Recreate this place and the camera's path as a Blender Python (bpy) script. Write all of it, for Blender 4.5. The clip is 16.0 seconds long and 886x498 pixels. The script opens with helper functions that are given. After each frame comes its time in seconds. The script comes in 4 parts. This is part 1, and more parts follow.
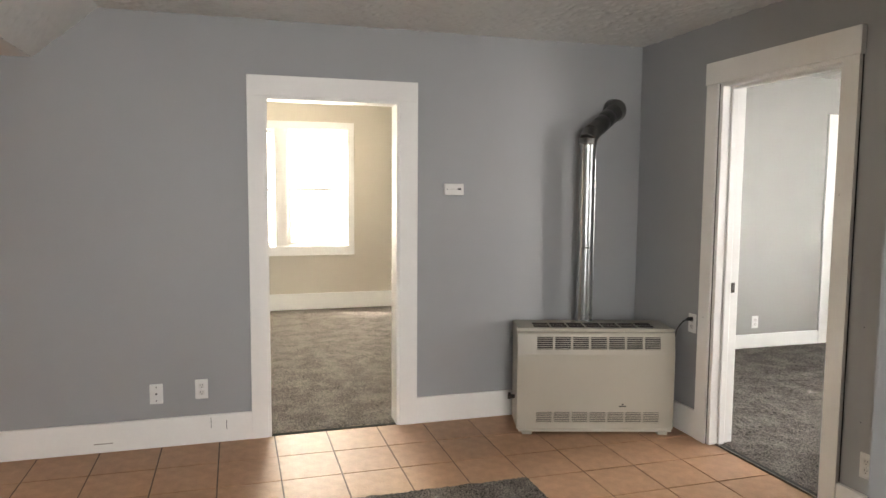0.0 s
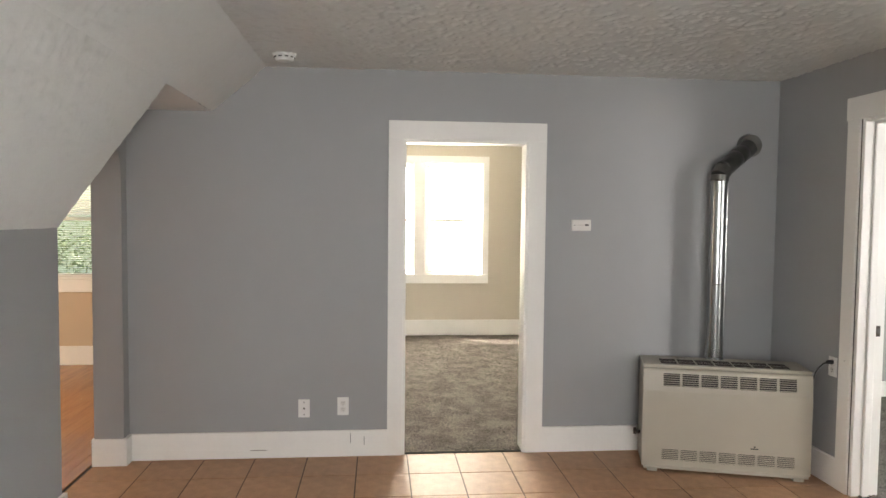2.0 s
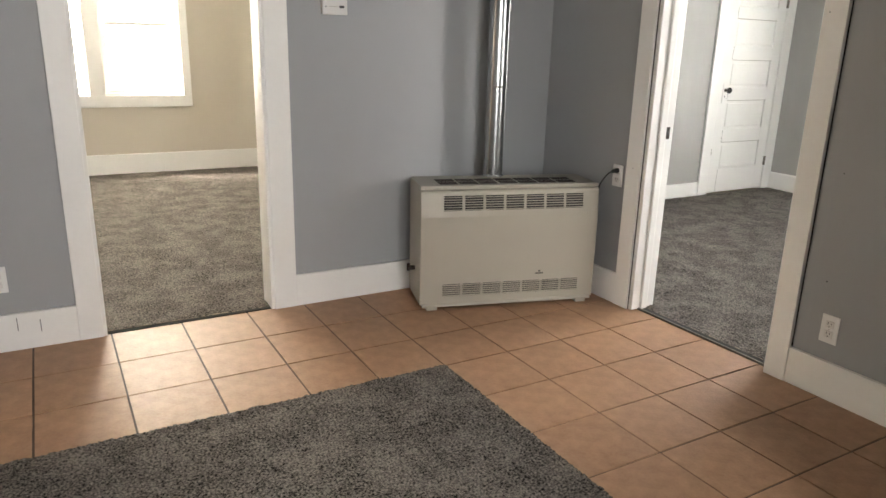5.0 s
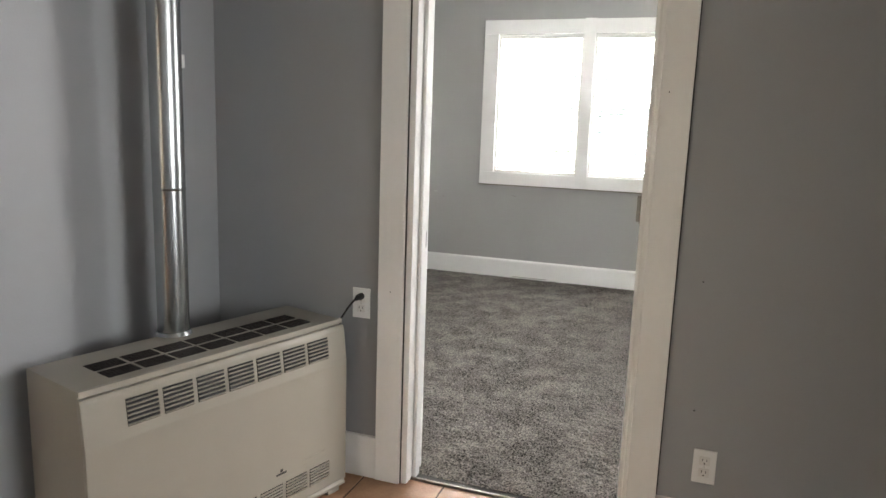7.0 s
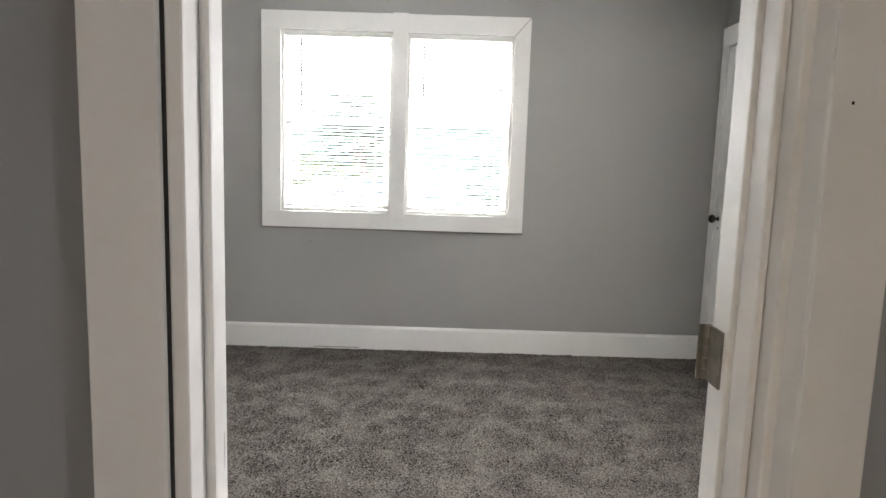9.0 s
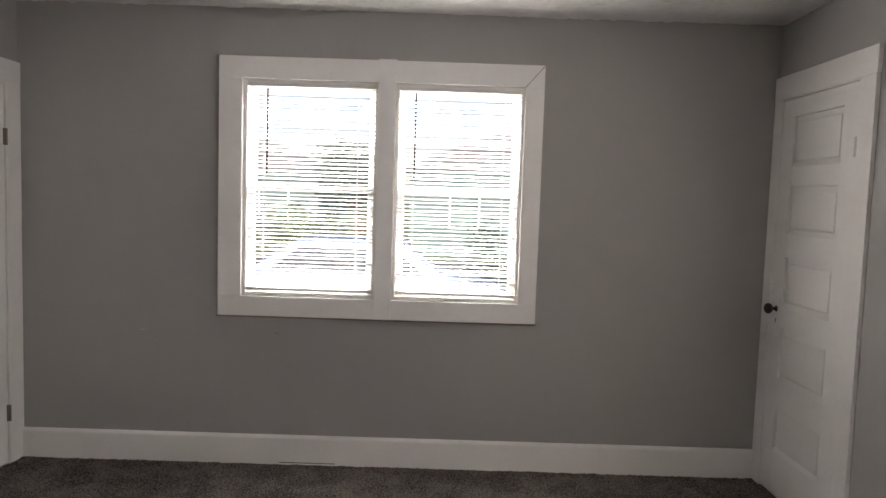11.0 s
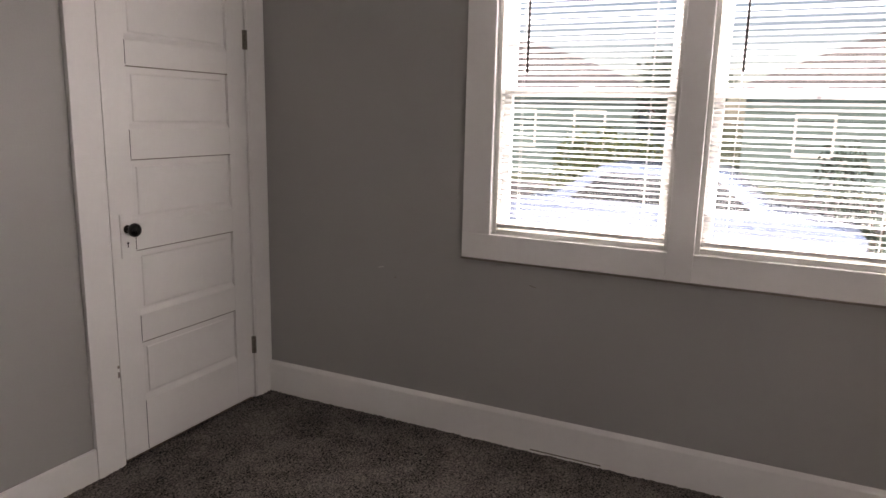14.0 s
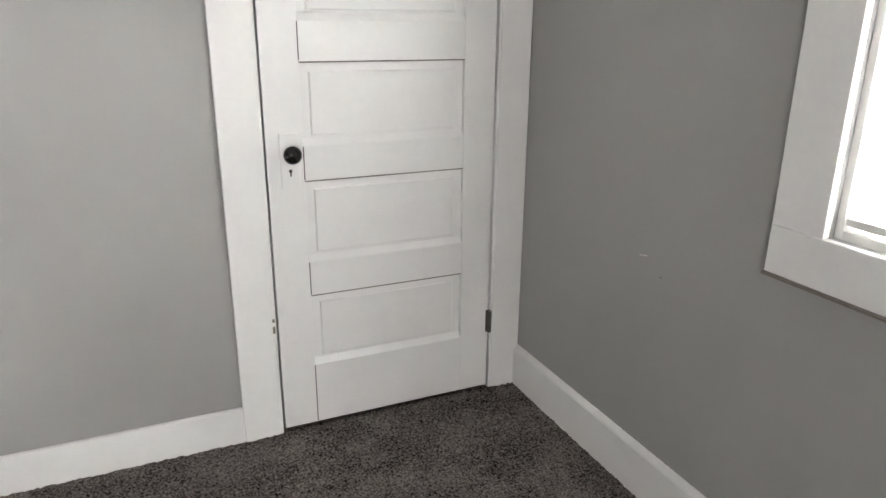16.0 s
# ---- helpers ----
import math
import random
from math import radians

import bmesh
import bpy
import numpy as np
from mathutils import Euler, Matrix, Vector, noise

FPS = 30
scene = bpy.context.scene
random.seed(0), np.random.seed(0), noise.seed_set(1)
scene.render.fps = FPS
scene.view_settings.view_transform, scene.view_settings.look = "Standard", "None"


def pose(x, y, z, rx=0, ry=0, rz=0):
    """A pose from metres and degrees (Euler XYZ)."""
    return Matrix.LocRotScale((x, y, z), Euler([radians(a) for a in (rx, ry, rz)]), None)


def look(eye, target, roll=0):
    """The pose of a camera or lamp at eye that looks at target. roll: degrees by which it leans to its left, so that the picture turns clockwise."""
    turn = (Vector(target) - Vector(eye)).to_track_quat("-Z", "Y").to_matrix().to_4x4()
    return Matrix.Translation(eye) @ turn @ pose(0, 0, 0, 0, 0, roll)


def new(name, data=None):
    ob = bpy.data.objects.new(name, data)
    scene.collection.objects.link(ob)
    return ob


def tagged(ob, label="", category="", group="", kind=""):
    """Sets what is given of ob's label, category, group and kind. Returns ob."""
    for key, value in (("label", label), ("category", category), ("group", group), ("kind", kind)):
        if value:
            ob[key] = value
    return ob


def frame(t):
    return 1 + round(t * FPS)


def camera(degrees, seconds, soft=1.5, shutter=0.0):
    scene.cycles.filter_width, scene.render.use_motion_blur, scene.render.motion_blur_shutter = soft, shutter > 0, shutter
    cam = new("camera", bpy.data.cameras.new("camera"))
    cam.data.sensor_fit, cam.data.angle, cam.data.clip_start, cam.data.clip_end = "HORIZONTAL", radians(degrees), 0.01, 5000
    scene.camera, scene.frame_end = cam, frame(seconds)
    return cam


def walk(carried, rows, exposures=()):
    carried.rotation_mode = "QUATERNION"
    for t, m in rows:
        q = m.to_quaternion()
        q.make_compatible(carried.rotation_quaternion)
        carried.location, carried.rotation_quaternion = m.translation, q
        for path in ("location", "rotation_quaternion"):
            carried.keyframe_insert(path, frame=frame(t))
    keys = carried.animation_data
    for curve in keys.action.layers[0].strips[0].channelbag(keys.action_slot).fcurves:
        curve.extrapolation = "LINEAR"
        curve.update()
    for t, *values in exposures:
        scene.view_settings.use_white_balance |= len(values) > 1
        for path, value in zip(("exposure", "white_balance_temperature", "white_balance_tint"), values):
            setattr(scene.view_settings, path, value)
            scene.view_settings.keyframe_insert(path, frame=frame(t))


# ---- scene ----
cam = camera(65.2, 16.0)
EXPOSURES = ((0.0, 2.4, 7050, 12), (3.0, 2.4, 7000, 11), (5.2, 2.45, 6950, 11), (7.3, 2.4, 6650, 10), (8.0, 2.3, 6600, 11), (8.5, 2.2, 6650, 12), (9.5, 2.05, 6700, 14), (11.8, 0.85, 7400, 24), (12.5, 0.85, 7450, 25), (13.5, 0.8, 7450, 26), (14.0, 0.72, 7450, 27), (14.5, 1.1, 7400, 23), (15.2, 1.5, 7050, 18), (16.0, 1.95, 6700, 14))
PATH = [
    (0, (-2.672, -4.216, 1.507), (-2.099, -2.307, 1.332), 0.4),
    (0.5, (-2.693, -4.327, 1.528), (-2.196, -2.396, 1.372), 0.5),
    (1, (-2.689, -4.373, 1.553), (-2.323, -2.412, 1.416), 0.6),
    (1.5, (-2.674, -4.412, 1.562), (-2.423, -2.431, 1.456), 0.5),
    (2, (-2.66, -4.437, 1.566), (-2.474, -2.448, 1.464), 0.6),
    (2.5, (-2.677, -4.448, 1.538), (-2.508, -2.457, 1.435), 0.7),
    (3, (-2.681, -4.438, 1.496), (-2.531, -2.448, 1.368), 0.7),
    (3.5, (-2.68, -4.363, 1.392), (-2.538, -2.382, 1.157), 0.8),
    (4, (-2.68, -4.118, 1.307), (-2.486, -2.171, 0.892), 0.9),
    (4.5, (-2.653, -3.778, 1.294), (-2.045, -1.951, 0.756), 1.1),
    (5, (-2.625, -3.359, 1.321), (-1.667, -1.694, 0.765), 1.5),
    (5.2, (-2.629, -3.184, 1.317), (-1.527, -1.609, 0.765), 1.6),
    (7.3, (-2.146, -1.606, 1.375), (-0.234, -1.112, 1.055), 1.9),
    (7.5, (-2.017, -1.511, 1.388), (-0.08, -1.121, 1.075), 1.9),
    (8, (-1.666, -1.328, 1.391), (0.303, -1.149, 1.094), 1.9),
    (8.5, (-1.269, -1.255, 1.399), (0.71, -1.218, 1.11), 1.8),
    (9, (-0.907, -1.182, 1.411), (1.074, -1.188, 1.135), 1.8),
    (9.3, (-0.71, -1.15, 1.43), (1.274, -1.18, 1.171), 1.9),
    (9.5, (-0.59, -1.156, 1.44), (1.397, -1.19, 1.209), 1.9),
    (9.7, (-0.469, -1.17, 1.457), (1.521, -1.21, 1.265), 2.0),
    (11.8, (0.079, -1.185, 1.598), (2.076, -1.147, 1.499), 1.8),
    (12, (0.1, -1.176, 1.59), (2.095, -1.08, 1.482), 1.8),
    (12.5, (0.193, -1.181, 1.574), (2.17, -0.916, 1.423), 1.8),
    (13, (0.38, -1.144, 1.557), (2.324, -0.724, 1.355), 1.8),
    (13.5, (0.683, -1.118, 1.529), (2.574, -0.52, 1.273), 1.6),
    (14, (1.083, -1.181, 1.492), (2.855, -0.333, 1.112), 1.3),
    (14.5, (1.474, -1.157, 1.454), (3.096, -0.089, 0.977), 1.3),
    (15, (1.88, -1.152, 1.441), (3.349, 0.107, 0.935), 1.0),
    (15.5, (2.274, -1.104, 1.428), (3.453, 0.401, 0.841), 0.8),
    (16, (2.585, -1.005, 1.41), (3.364, 0.727, 0.783), 0.5),
]
walk(cam, [(t, look(eye, target, roll)) for t, eye, target, roll in PATH], EXPOSURES)

# ---- world, sun ----
SUN_EL, SUN_ROT = 52.0, 255.0
world = bpy.data.worlds.new("sky")
scene.world = world
world.use_nodes = True
wn = world.node_tree.nodes
sky = wn.new("ShaderNodeTexSky")
sky.sky_type, sky.sun_disc = "NISHITA", False
sky.sun_elevation, sky.sun_rotation = radians(SUN_EL), radians(SUN_ROT)
wn["Background"].inputs["Strength"].default_value = 0.06
world.node_tree.links.new(sky.outputs["Color"], wn["Background"].inputs["Color"])
sun = new("sun", bpy.data.lights.new("sun", "SUN"))
sun.data.energy, sun.data.angle, sun.data.color = 2.0, radians(0.5), (1.0, 0.94, 0.86)
s_az = radians(SUN_ROT)
sun.matrix_world = look((0, 0, 0), (-math.sin(s_az) * math.cos(radians(SUN_EL)), -math.cos(s_az) * math.cos(radians(SUN_EL)), -math.sin(radians(SUN_EL))))


def window_lamp(name, eye, target, w, h, watts, colour=(1.0, 0.98, 0.95)):
    lamp = new(name, bpy.data.lights.new(name, "AREA"))
    lamp.data.shape, lamp.data.size, lamp.data.size_y = "RECTANGLE", w, h
    lamp.data.energy, lamp.data.color = watts, colour
    lamp.matrix_world = look(eye, target)
    return lamp


# daylight lamps in the window openings, and unseen lamps high outside for the bright sky
LX_ADDED_OPENING, BACK = -8.47, -5.60
window_lamp("daylight_room_north", (-2.14, 4.50, 1.5), (-2.14, 0, 1.4), 1.55, 1.38, 60, (1.0, 0.92, 0.78))
# unseen window, added and placed to light the north wall from behind
window_lamp("unseen_window_fill_main", (-2.20, BACK - 0.10, 1.48), (-2.20, 0, 1.44), 1.25, 1.2, 15, (0.95, 0.97, 1.0))
# west opening is out of view, added to brighten the wood floor
window_lamp("unseen_window_fill_west", (LX_ADDED_OPENING, 0.6, 1.5), (0, 0.6, 1.0), 1.6, 1.3, 20, (1.0, 0.86, 0.66))
# lamp hung out of view, beaming sky-like light at the wood floor
window_lamp("sky_lamp_garden", (-6.9, 5.4, 4.6), (-5.3, 1.2, 0.4), 2.6, 1.6, 5000, (1.0, 0.93, 0.84))
# unseen south window, added as extra fill for the bedroom walls
window_lamp("unseen_window_fill_bedroom", (1.68, -3.155, 1.5), (1.68, 0, 1.40), 1.0, 1.15, 10, (0.97, 0.98, 1.0))
# added lamp above the street, out of view, stands in for sky light
window_lamp("sky_lamp_street", (8.8, -0.85, 4.7), (3.9, -0.85, 1.6), 8.0, 2.6, 5000, (0.96, 0.98, 1.0))



# ---- materials ----
def material(name, colour, rough=0.5, metal=0.0, spread=0.06, coarse=1.3, fine=90.0, bump=0.05, random_tone=0.0, warm=None, spec=0.5, streak=None):
    """Paint, plaster, metal: two scales of tone, fine relief, a little change of gloss."""
    m = bpy.data.materials.new(name)
    m.use_nodes = True
    n, l = m.node_tree.nodes, m.node_tree.links
    b = n["Principled BSDF"]
    b.inputs["Roughness"].default_value, b.inputs["Metallic"].default_value = rough, metal
    b.inputs["Specular IOR Level"].default_value = spec
    co = n.new("ShaderNodeTexCoord")
    src = co.outputs["Object"]
    if streak:
        mp = n.new("ShaderNodeMapping")
        mp.inputs["Scale"].default_value = streak
        l.new(src, mp.inputs["Vector"])
        src = mp.outputs["Vector"]
    big, small = n.new("ShaderNodeTexNoise"), n.new("ShaderNodeTexNoise")
    big.inputs["Scale"].default_value, big.inputs["Detail"].default_value = coarse, 5
    small.inputs["Scale"].default_value, small.inputs["Detail"].default_value = fine, 3
    l.new(src, big.inputs["Vector"]), l.new(src, small.inputs["Vector"])
    add = n.new("ShaderNodeMath")
    add.operation = "MULTIPLY_ADD"
    add.inputs[1].default_value = 0.35
    l.new(small.outputs["Fac"], add.inputs[0]), l.new(big.outputs["Fac"], add.inputs[2])
    fac = add.outputs[0]
    if random_tone:
        info, mad = n.new("ShaderNodeObjectInfo"), n.new("ShaderNodeMath")
        mad.operation = "MULTIPLY_ADD"
        mad.inputs[1].default_value = random_tone
        l.new(info.outputs["Random"], mad.inputs[0]), l.new(fac, mad.inputs[2])
        fac = mad.outputs[0]
    ramp = n.new("ShaderNodeValToRGB")
    c = np.array(colour)
    w = np.array(warm) if warm else c
    ramp.color_ramp.elements[0].position, ramp.color_ramp.elements[1].position = 0.4, 0.95 + random_tone
    ramp.color_ramp.elements[0].color = (*np.clip(c * (1 - spread), 0, 1), 1)
    ramp.color_ramp.elements[1].color = (*np.clip(w * (1 + spread), 0, 1), 1)
    l.new(fac, ramp.inputs["Fac"]), l.new(ramp.outputs["Color"], b.inputs["Base Color"])
    rr = n.new("ShaderNodeMapRange")
    rr.inputs["To Min"].default_value, rr.inputs["To Max"].default_value = max(rough - 0.08, 0.02), min(rough + 0.1, 1)
    l.new(big.outputs["Fac"], rr.inputs["Value"]), l.new(rr.outputs["Result"], b.inputs["Roughness"])
    if bump:
        bp = n.new("ShaderNodeBump")
        bp.inputs["Strength"].default_value, bp.inputs["Distance"].default_value = bump, 0.004
        l.new(small.outputs["Fac"], bp.inputs["Height"]), l.new(bp.outputs["Normal"], b.inputs["Normal"])
    return m


def glass_material():
    m = bpy.data.materials.new("window_glass")
    m.use_nodes = True
    b = m.node_tree.nodes["Principled BSDF"]
    b.inputs["Base Color"].default_value = (0.97, 0.99, 0.98, 1)
    b.inputs["Roughness"].default_value, b.inputs["IOR"].default_value = 0.0, 1.45
    b.inputs["Transmission Weight"].default_value = 1.0
    return m


def slat_material():
    m = bpy.data.materials.new("blind_plastic")
    m.use_nodes = True
    n, l = m.node_tree.nodes, m.node_tree.links
    b = n["Principled BSDF"]
    b.inputs["Base Color"].default_value, b.inputs["Roughness"].default_value = (0.70, 0.71, 0.71, 1), 0.4
    tr, mx = n.new("ShaderNodeBsdfTranslucent"), n.new("ShaderNodeMixShader")
    tr.inputs["Color"].default_value = (0.85, 0.84, 0.8, 1)
    mx.inputs["Fac"].default_value = 0.06
    l.new(b.outputs[0], mx.inputs[1]), l.new(tr.outputs[0], mx.inputs[2])
    l.new(mx.outputs[0], n["Material Output"].inputs["Surface"])
    return m


def carpet_material():
    """Taupe cut pile: tuft-to-tuft tone with painted gap shade, soft patches where the nap lies another way."""
    m = material("carpet_pile", (0.15, 0.138, 0.128), 1.0, spread=0.0, bump=0, spec=0.1)
    n, l = m.node_tree.nodes, m.node_tree.links
    b = n["Principled BSDF"]
    co = n.new("ShaderNodeTexCoord")
    a, c, d = (n.new("ShaderNodeTexNoise") for _ in range(3))
    for t, s, det in ((a, 6.0, 8), (c, 125, 3), (d, 60, 2)):
        t.inputs["Scale"].default_value, t.inputs["Detail"].default_value = s, det
        l.new(co.outputs["Object"], t.inputs["Vector"])
    a.inputs["Distortion"].default_value = 0.2
    patch = n.new("ShaderNodeMapRange")
    patch.inputs["From Min"].default_value, patch.inputs["From Max"].default_value = 0.43, 0.60
    patch.inputs["To Min"].default_value, patch.inputs["To Max"].default_value = -0.04, 0.065
    l.new(a.outputs["Fac"], patch.inputs["Value"])
    s1, s2 = n.new("ShaderNodeMath"), n.new("ShaderNodeMath")
    s1.operation = s2.operation = "MULTIPLY_ADD"
    s1.inputs[1].default_value, s2.inputs[1].default_value = 1.3, 0.3
    l.new(c.outputs["Fac"], s1.inputs[0]), l.new(patch.outputs["Result"], s1.inputs[2])
    l.new(d.outputs["Fac"], s2.inputs[0]), l.new(s1.outputs[0], s2.inputs[2])
    ramp = n.new("ShaderNodeValToRGB")
    ramp.color_ramp.elements[0].position, ramp.color_ramp.elements[1].position = 0.0, 1.0
    # near-black end paints the shade in the gaps between tufts
    ramp.color_ramp.elements[0].color, ramp.color_ramp.elements[1].color = (0.008, 0.0073, 0.0068, 1), (0.250, 0.222, 0.198, 1)
    fit_in = n.new("ShaderNodeMapRange")
    fit_in.inputs["From Min"].default_value, fit_in.inputs["From Max"].default_value = 0.56, 1.07
    l.new(s2.outputs[0], fit_in.inputs["Value"])
    l.new(fit_in.outputs["Result"], ramp.inputs["Fac"]), l.new(ramp.outputs["Color"], b.inputs["Base Color"])
    return m


def leaf_material(name, colour):
    m = material(name, colour, 0.6, spread=0.35, coarse=1.5, fine=20, bump=0)
    return m

# for scuffs, and for the shade lines painted under the door rails

M = {
    "wall": material("grey_wall_paint", (0.335, 0.342, 0.35), 0.55, spread=0.03, coarse=0.8, fine=140, bump=0.10),
    "wall_b": material("greige_wall_paint", (0.375, 0.368, 0.352), 0.55, spread=0.03, coarse=0.8, fine=140, bump=0.10),
    "wall_a": material("cream_wall_paint", (0.58, 0.53, 0.45), 0.6, spread=0.03, coarse=0.8, fine=140, bump=0.08),
    # tan puts the wood floor's warm bounce into the wall colour
    "wall_l": material("tan_bounce_wall", (0.55, 0.44, 0.32), 0.6, spread=0.03, coarse=0.8, fine=140, bump=0.08),
    "ceiling": material("ceiling_plaster", (0.66, 0.65, 0.63), 0.32, spread=0.05, coarse=2.0, fine=60, bump=0.35),
    "slope": material("slope_plaster", (0.70, 0.70, 0.69), 0.5, spread=0.04, coarse=2.0, fine=60, bump=0.3),
    "trim": material("white_trim_paint", (0.85, 0.84, 0.815), 0.46, spread=0.04, coarse=2.5, fine=45, bump=0.035),
    "door": material("white_door_paint", (0.85, 0.84, 0.815), 0.36, spread=0.04, coarse=2.2, fine=40, bump=0.04),
    "grime_and_shade": material("scuff_grime_and_shade", (0.24, 0.21, 0.18), 0.8, spread=0.2),
    "crack": material("dark_joint", (0.03, 0.027, 0.025), 0.9, spread=0.2),
    "tile": material("terracotta_tile", (0.335, 0.180, 0.098), 0.48, spread=0.14, coarse=5, fine=26, bump=0.22, random_tone=0.16, warm=(0.40, 0.235, 0.14), spec=0.4),
    "grout": material("brown_grout", (0.11, 0.075, 0.055), 0.9, spread=0.2, fine=200, bump=0.3),
    "plank": material("oak_plank", (0.36, 0.155, 0.06), 0.22, spread=0.2, coarse=3, fine=30, bump=0.05, random_tone=0.25, streak=(14, 1, 1)),
    "heater": material("beige_enamel", (0.365, 0.335, 0.28), 0.4, spread=0.03, coarse=3, fine=160, bump=0.03),
    "black": material("black_louver_shade", (0.012, 0.011, 0.011), 0.6, spread=0.1),
    "tin": material("galvanised_steel", (0.40, 0.415, 0.42), 0.24, 1.0, spread=0.06, coarse=3, fine=60, bump=0),
    "tin_dull": material("dull_steel_elbow", (0.20, 0.20, 0.195), 0.3, 1.0, spread=0.2, coarse=4, fine=40, bump=0.01),
    "plate": material("white_plastic_plate", (0.80, 0.80, 0.78), 0.35, spread=0.02, bump=0),
    "plate_off": material("ivory_plastic", (0.72, 0.71, 0.68), 0.4, spread=0.03, bump=0),
    "slot": material("slot_shadow_plastic", (0.05, 0.05, 0.05), 0.6, spread=0.1, bump=0),
    "rubber": material("black_rubber", (0.015, 0.015, 0.016), 0.5, spread=0.1, bump=0),
    "knob": material("black_porcelain", (0.012, 0.011, 0.010), 0.12, spread=0.1, bump=0),
    "bronze": material("dark_bronze", (0.05, 0.04, 0.035), 0.35, 0.8, spread=0.2, bump=0),
    "hinge": material("worn_nickel", (0.22, 0.20, 0.17), 0.4, 1.0, spread=0.3, coarse=30, bump=0.1),
    "vinyl": material("white_vinyl_sash", (0.80, 0.79, 0.75), 0.4, spread=0.03, bump=0),
    "wand": material("clear_grey_wand", (0.06, 0.06, 0.06), 0.25, spread=0.05, bump=0),
    "logo": material("dark_print", (0.05, 0.045, 0.04), 0.5, spread=0.05, bump=0),
    "label": material("pale_label_print", (0.36, 0.33, 0.28), 0.5, spread=0.1, bump=0),
    "slat": slat_material(),
    "glass": glass_material(),
    "carpet": carpet_material(),
    "grass": material("lawn", (0.12, 0.15, 0.09), 0.95, spread=0.4, coarse=0.6, fine=12, bump=0.5),
    "concrete": material("pale_concrete", (0.42, 0.41, 0.395), 0.9, spread=0.12, coarse=0.8, fine=30, bump=0.2),
    "asphalt": material("asphalt", (0.13, 0.13, 0.135), 0.9, spread=0.2, coarse=0.5, fine=60, bump=0.3),
    "leaf": leaf_material("hedge_leaf", (0.11, 0.15, 0.06)),
    "leaf2": leaf_material("tree_leaf", (0.075, 0.12, 0.092)),
    "bark": material("bark", (0.13, 0.10, 0.075), 0.95, spread=0.3, coarse=8, fine=30, bump=0.6),
    "siding": material("teal_siding", (0.20, 0.30, 0.29), 0.7, spread=0.08, coarse=1, fine=30, bump=0.1),
    "roofing": material("shingle_grey", (0.17, 0.165, 0.17), 0.9, spread=0.2, coarse=2, fine=30, bump=0.3),
    "car": material("blue_grey_car_paint", (0.10, 0.13, 0.19), 0.25, spread=0.03, bump=0),
    "dark_glass": material("dark_car_glass", (0.02, 0.025, 0.03), 0.08, spread=0.05, bump=0),
    "tyre": material("tyre_rubber", (0.02, 0.02, 0.02), 0.85, spread=0.1, bump=0.1),
    "subfloor": material("subfloor_board", (0.25, 0.2, 0.15), 0.9, spread=0.1),
}


# ---- building helpers ----
def box(bm, x0, x1, y0, y1, z0, z1, m=None):
    made = bmesh.ops.create_cube(bm, size=1.0)["verts"]
    for v in made:
        v.co = Vector((x0 + (v.co.x + 0.5) * (x1 - x0), y0 + (v.co.y + 0.5) * (y1 - y0), z0 + (v.co.z + 0.5) * (z1 - z0)))
        if m:
            v.co = m @ v.co
    return made


def cyl(bm, p, q, r, r2=None, seg=16):
    p, q = Vector(p), Vector(q)
    m = Matrix.Translation((p + q) / 2) @ (q - p).to_track_quat("Z", "Y").to_matrix().to_4x4()
    return bmesh.ops.create_cone(bm, cap_ends=True, segments=seg, radius1=r, radius2=r if r2 is None else r2, depth=(q - p).length, matrix=m)["verts"]


def ball(bm, c, r, sx=1, sy=1, sz=1, seg=16):
    return bmesh.ops.create_uvsphere(bm, u_segments=seg, v_segments=max(seg // 2, 4), radius=r, matrix=Matrix.Translation(c) @ Matrix.Diagonal((sx, sy, sz, 1)))["verts"]


def prism(bm, outline, axis, a, b):
    """A solid from an outline in the plane across axis, from a to b along it."""
    def at(u, v, w):
        return {"x": (w, u, v), "y": (u, w, v), "z": (u, v, w)}[axis]
    lo = [bm.verts.new(at(u, v, a)) for u, v in outline]
    hi = [bm.verts.new(at(u, v, b)) for u, v in outline]
    bm.faces.new(lo), bm.faces.new(list(reversed(hi)))
    for i in range(len(outline)):
        j = (i + 1) % len(outline)
        bm.faces.new((lo[j], lo[i], hi[i], hi[j]))
    bmesh.ops.recalc_face_normals(bm, faces=bm.faces)


def sweep(bm, pts, r, seg=20, caps=True):
    pts = [Vector(p) for p in pts]
    rings = []
    for i, p in enumerate(pts):
        d = (pts[min(i + 1, len(pts) - 1)] - pts[max(i - 1, 0)]).normalized()
        side = d.cross(Vector((0.13, 1, 0.05))).normalized()
        up = d.cross(side).normalized()
        rad = r[i] if isinstance(r, (list, tuple)) else r
        rings.append([bm.verts.new(p + rad * (math.cos(a) * side + math.sin(a) * up)) for a in (2 * math.pi * k / seg for k in range(seg))])
    for a, b in zip(rings, rings[1:]):
        for k in range(seg):
            bm.faces.new((a[k], a[(k + 1) % seg], b[(k + 1) % seg], b[k]))
    if caps:
        bm.faces.new(rings[0]), bm.faces.new(list(reversed(rings[-1])))
    bmesh.ops.recalc_face_normals(bm, faces=bm.faces)


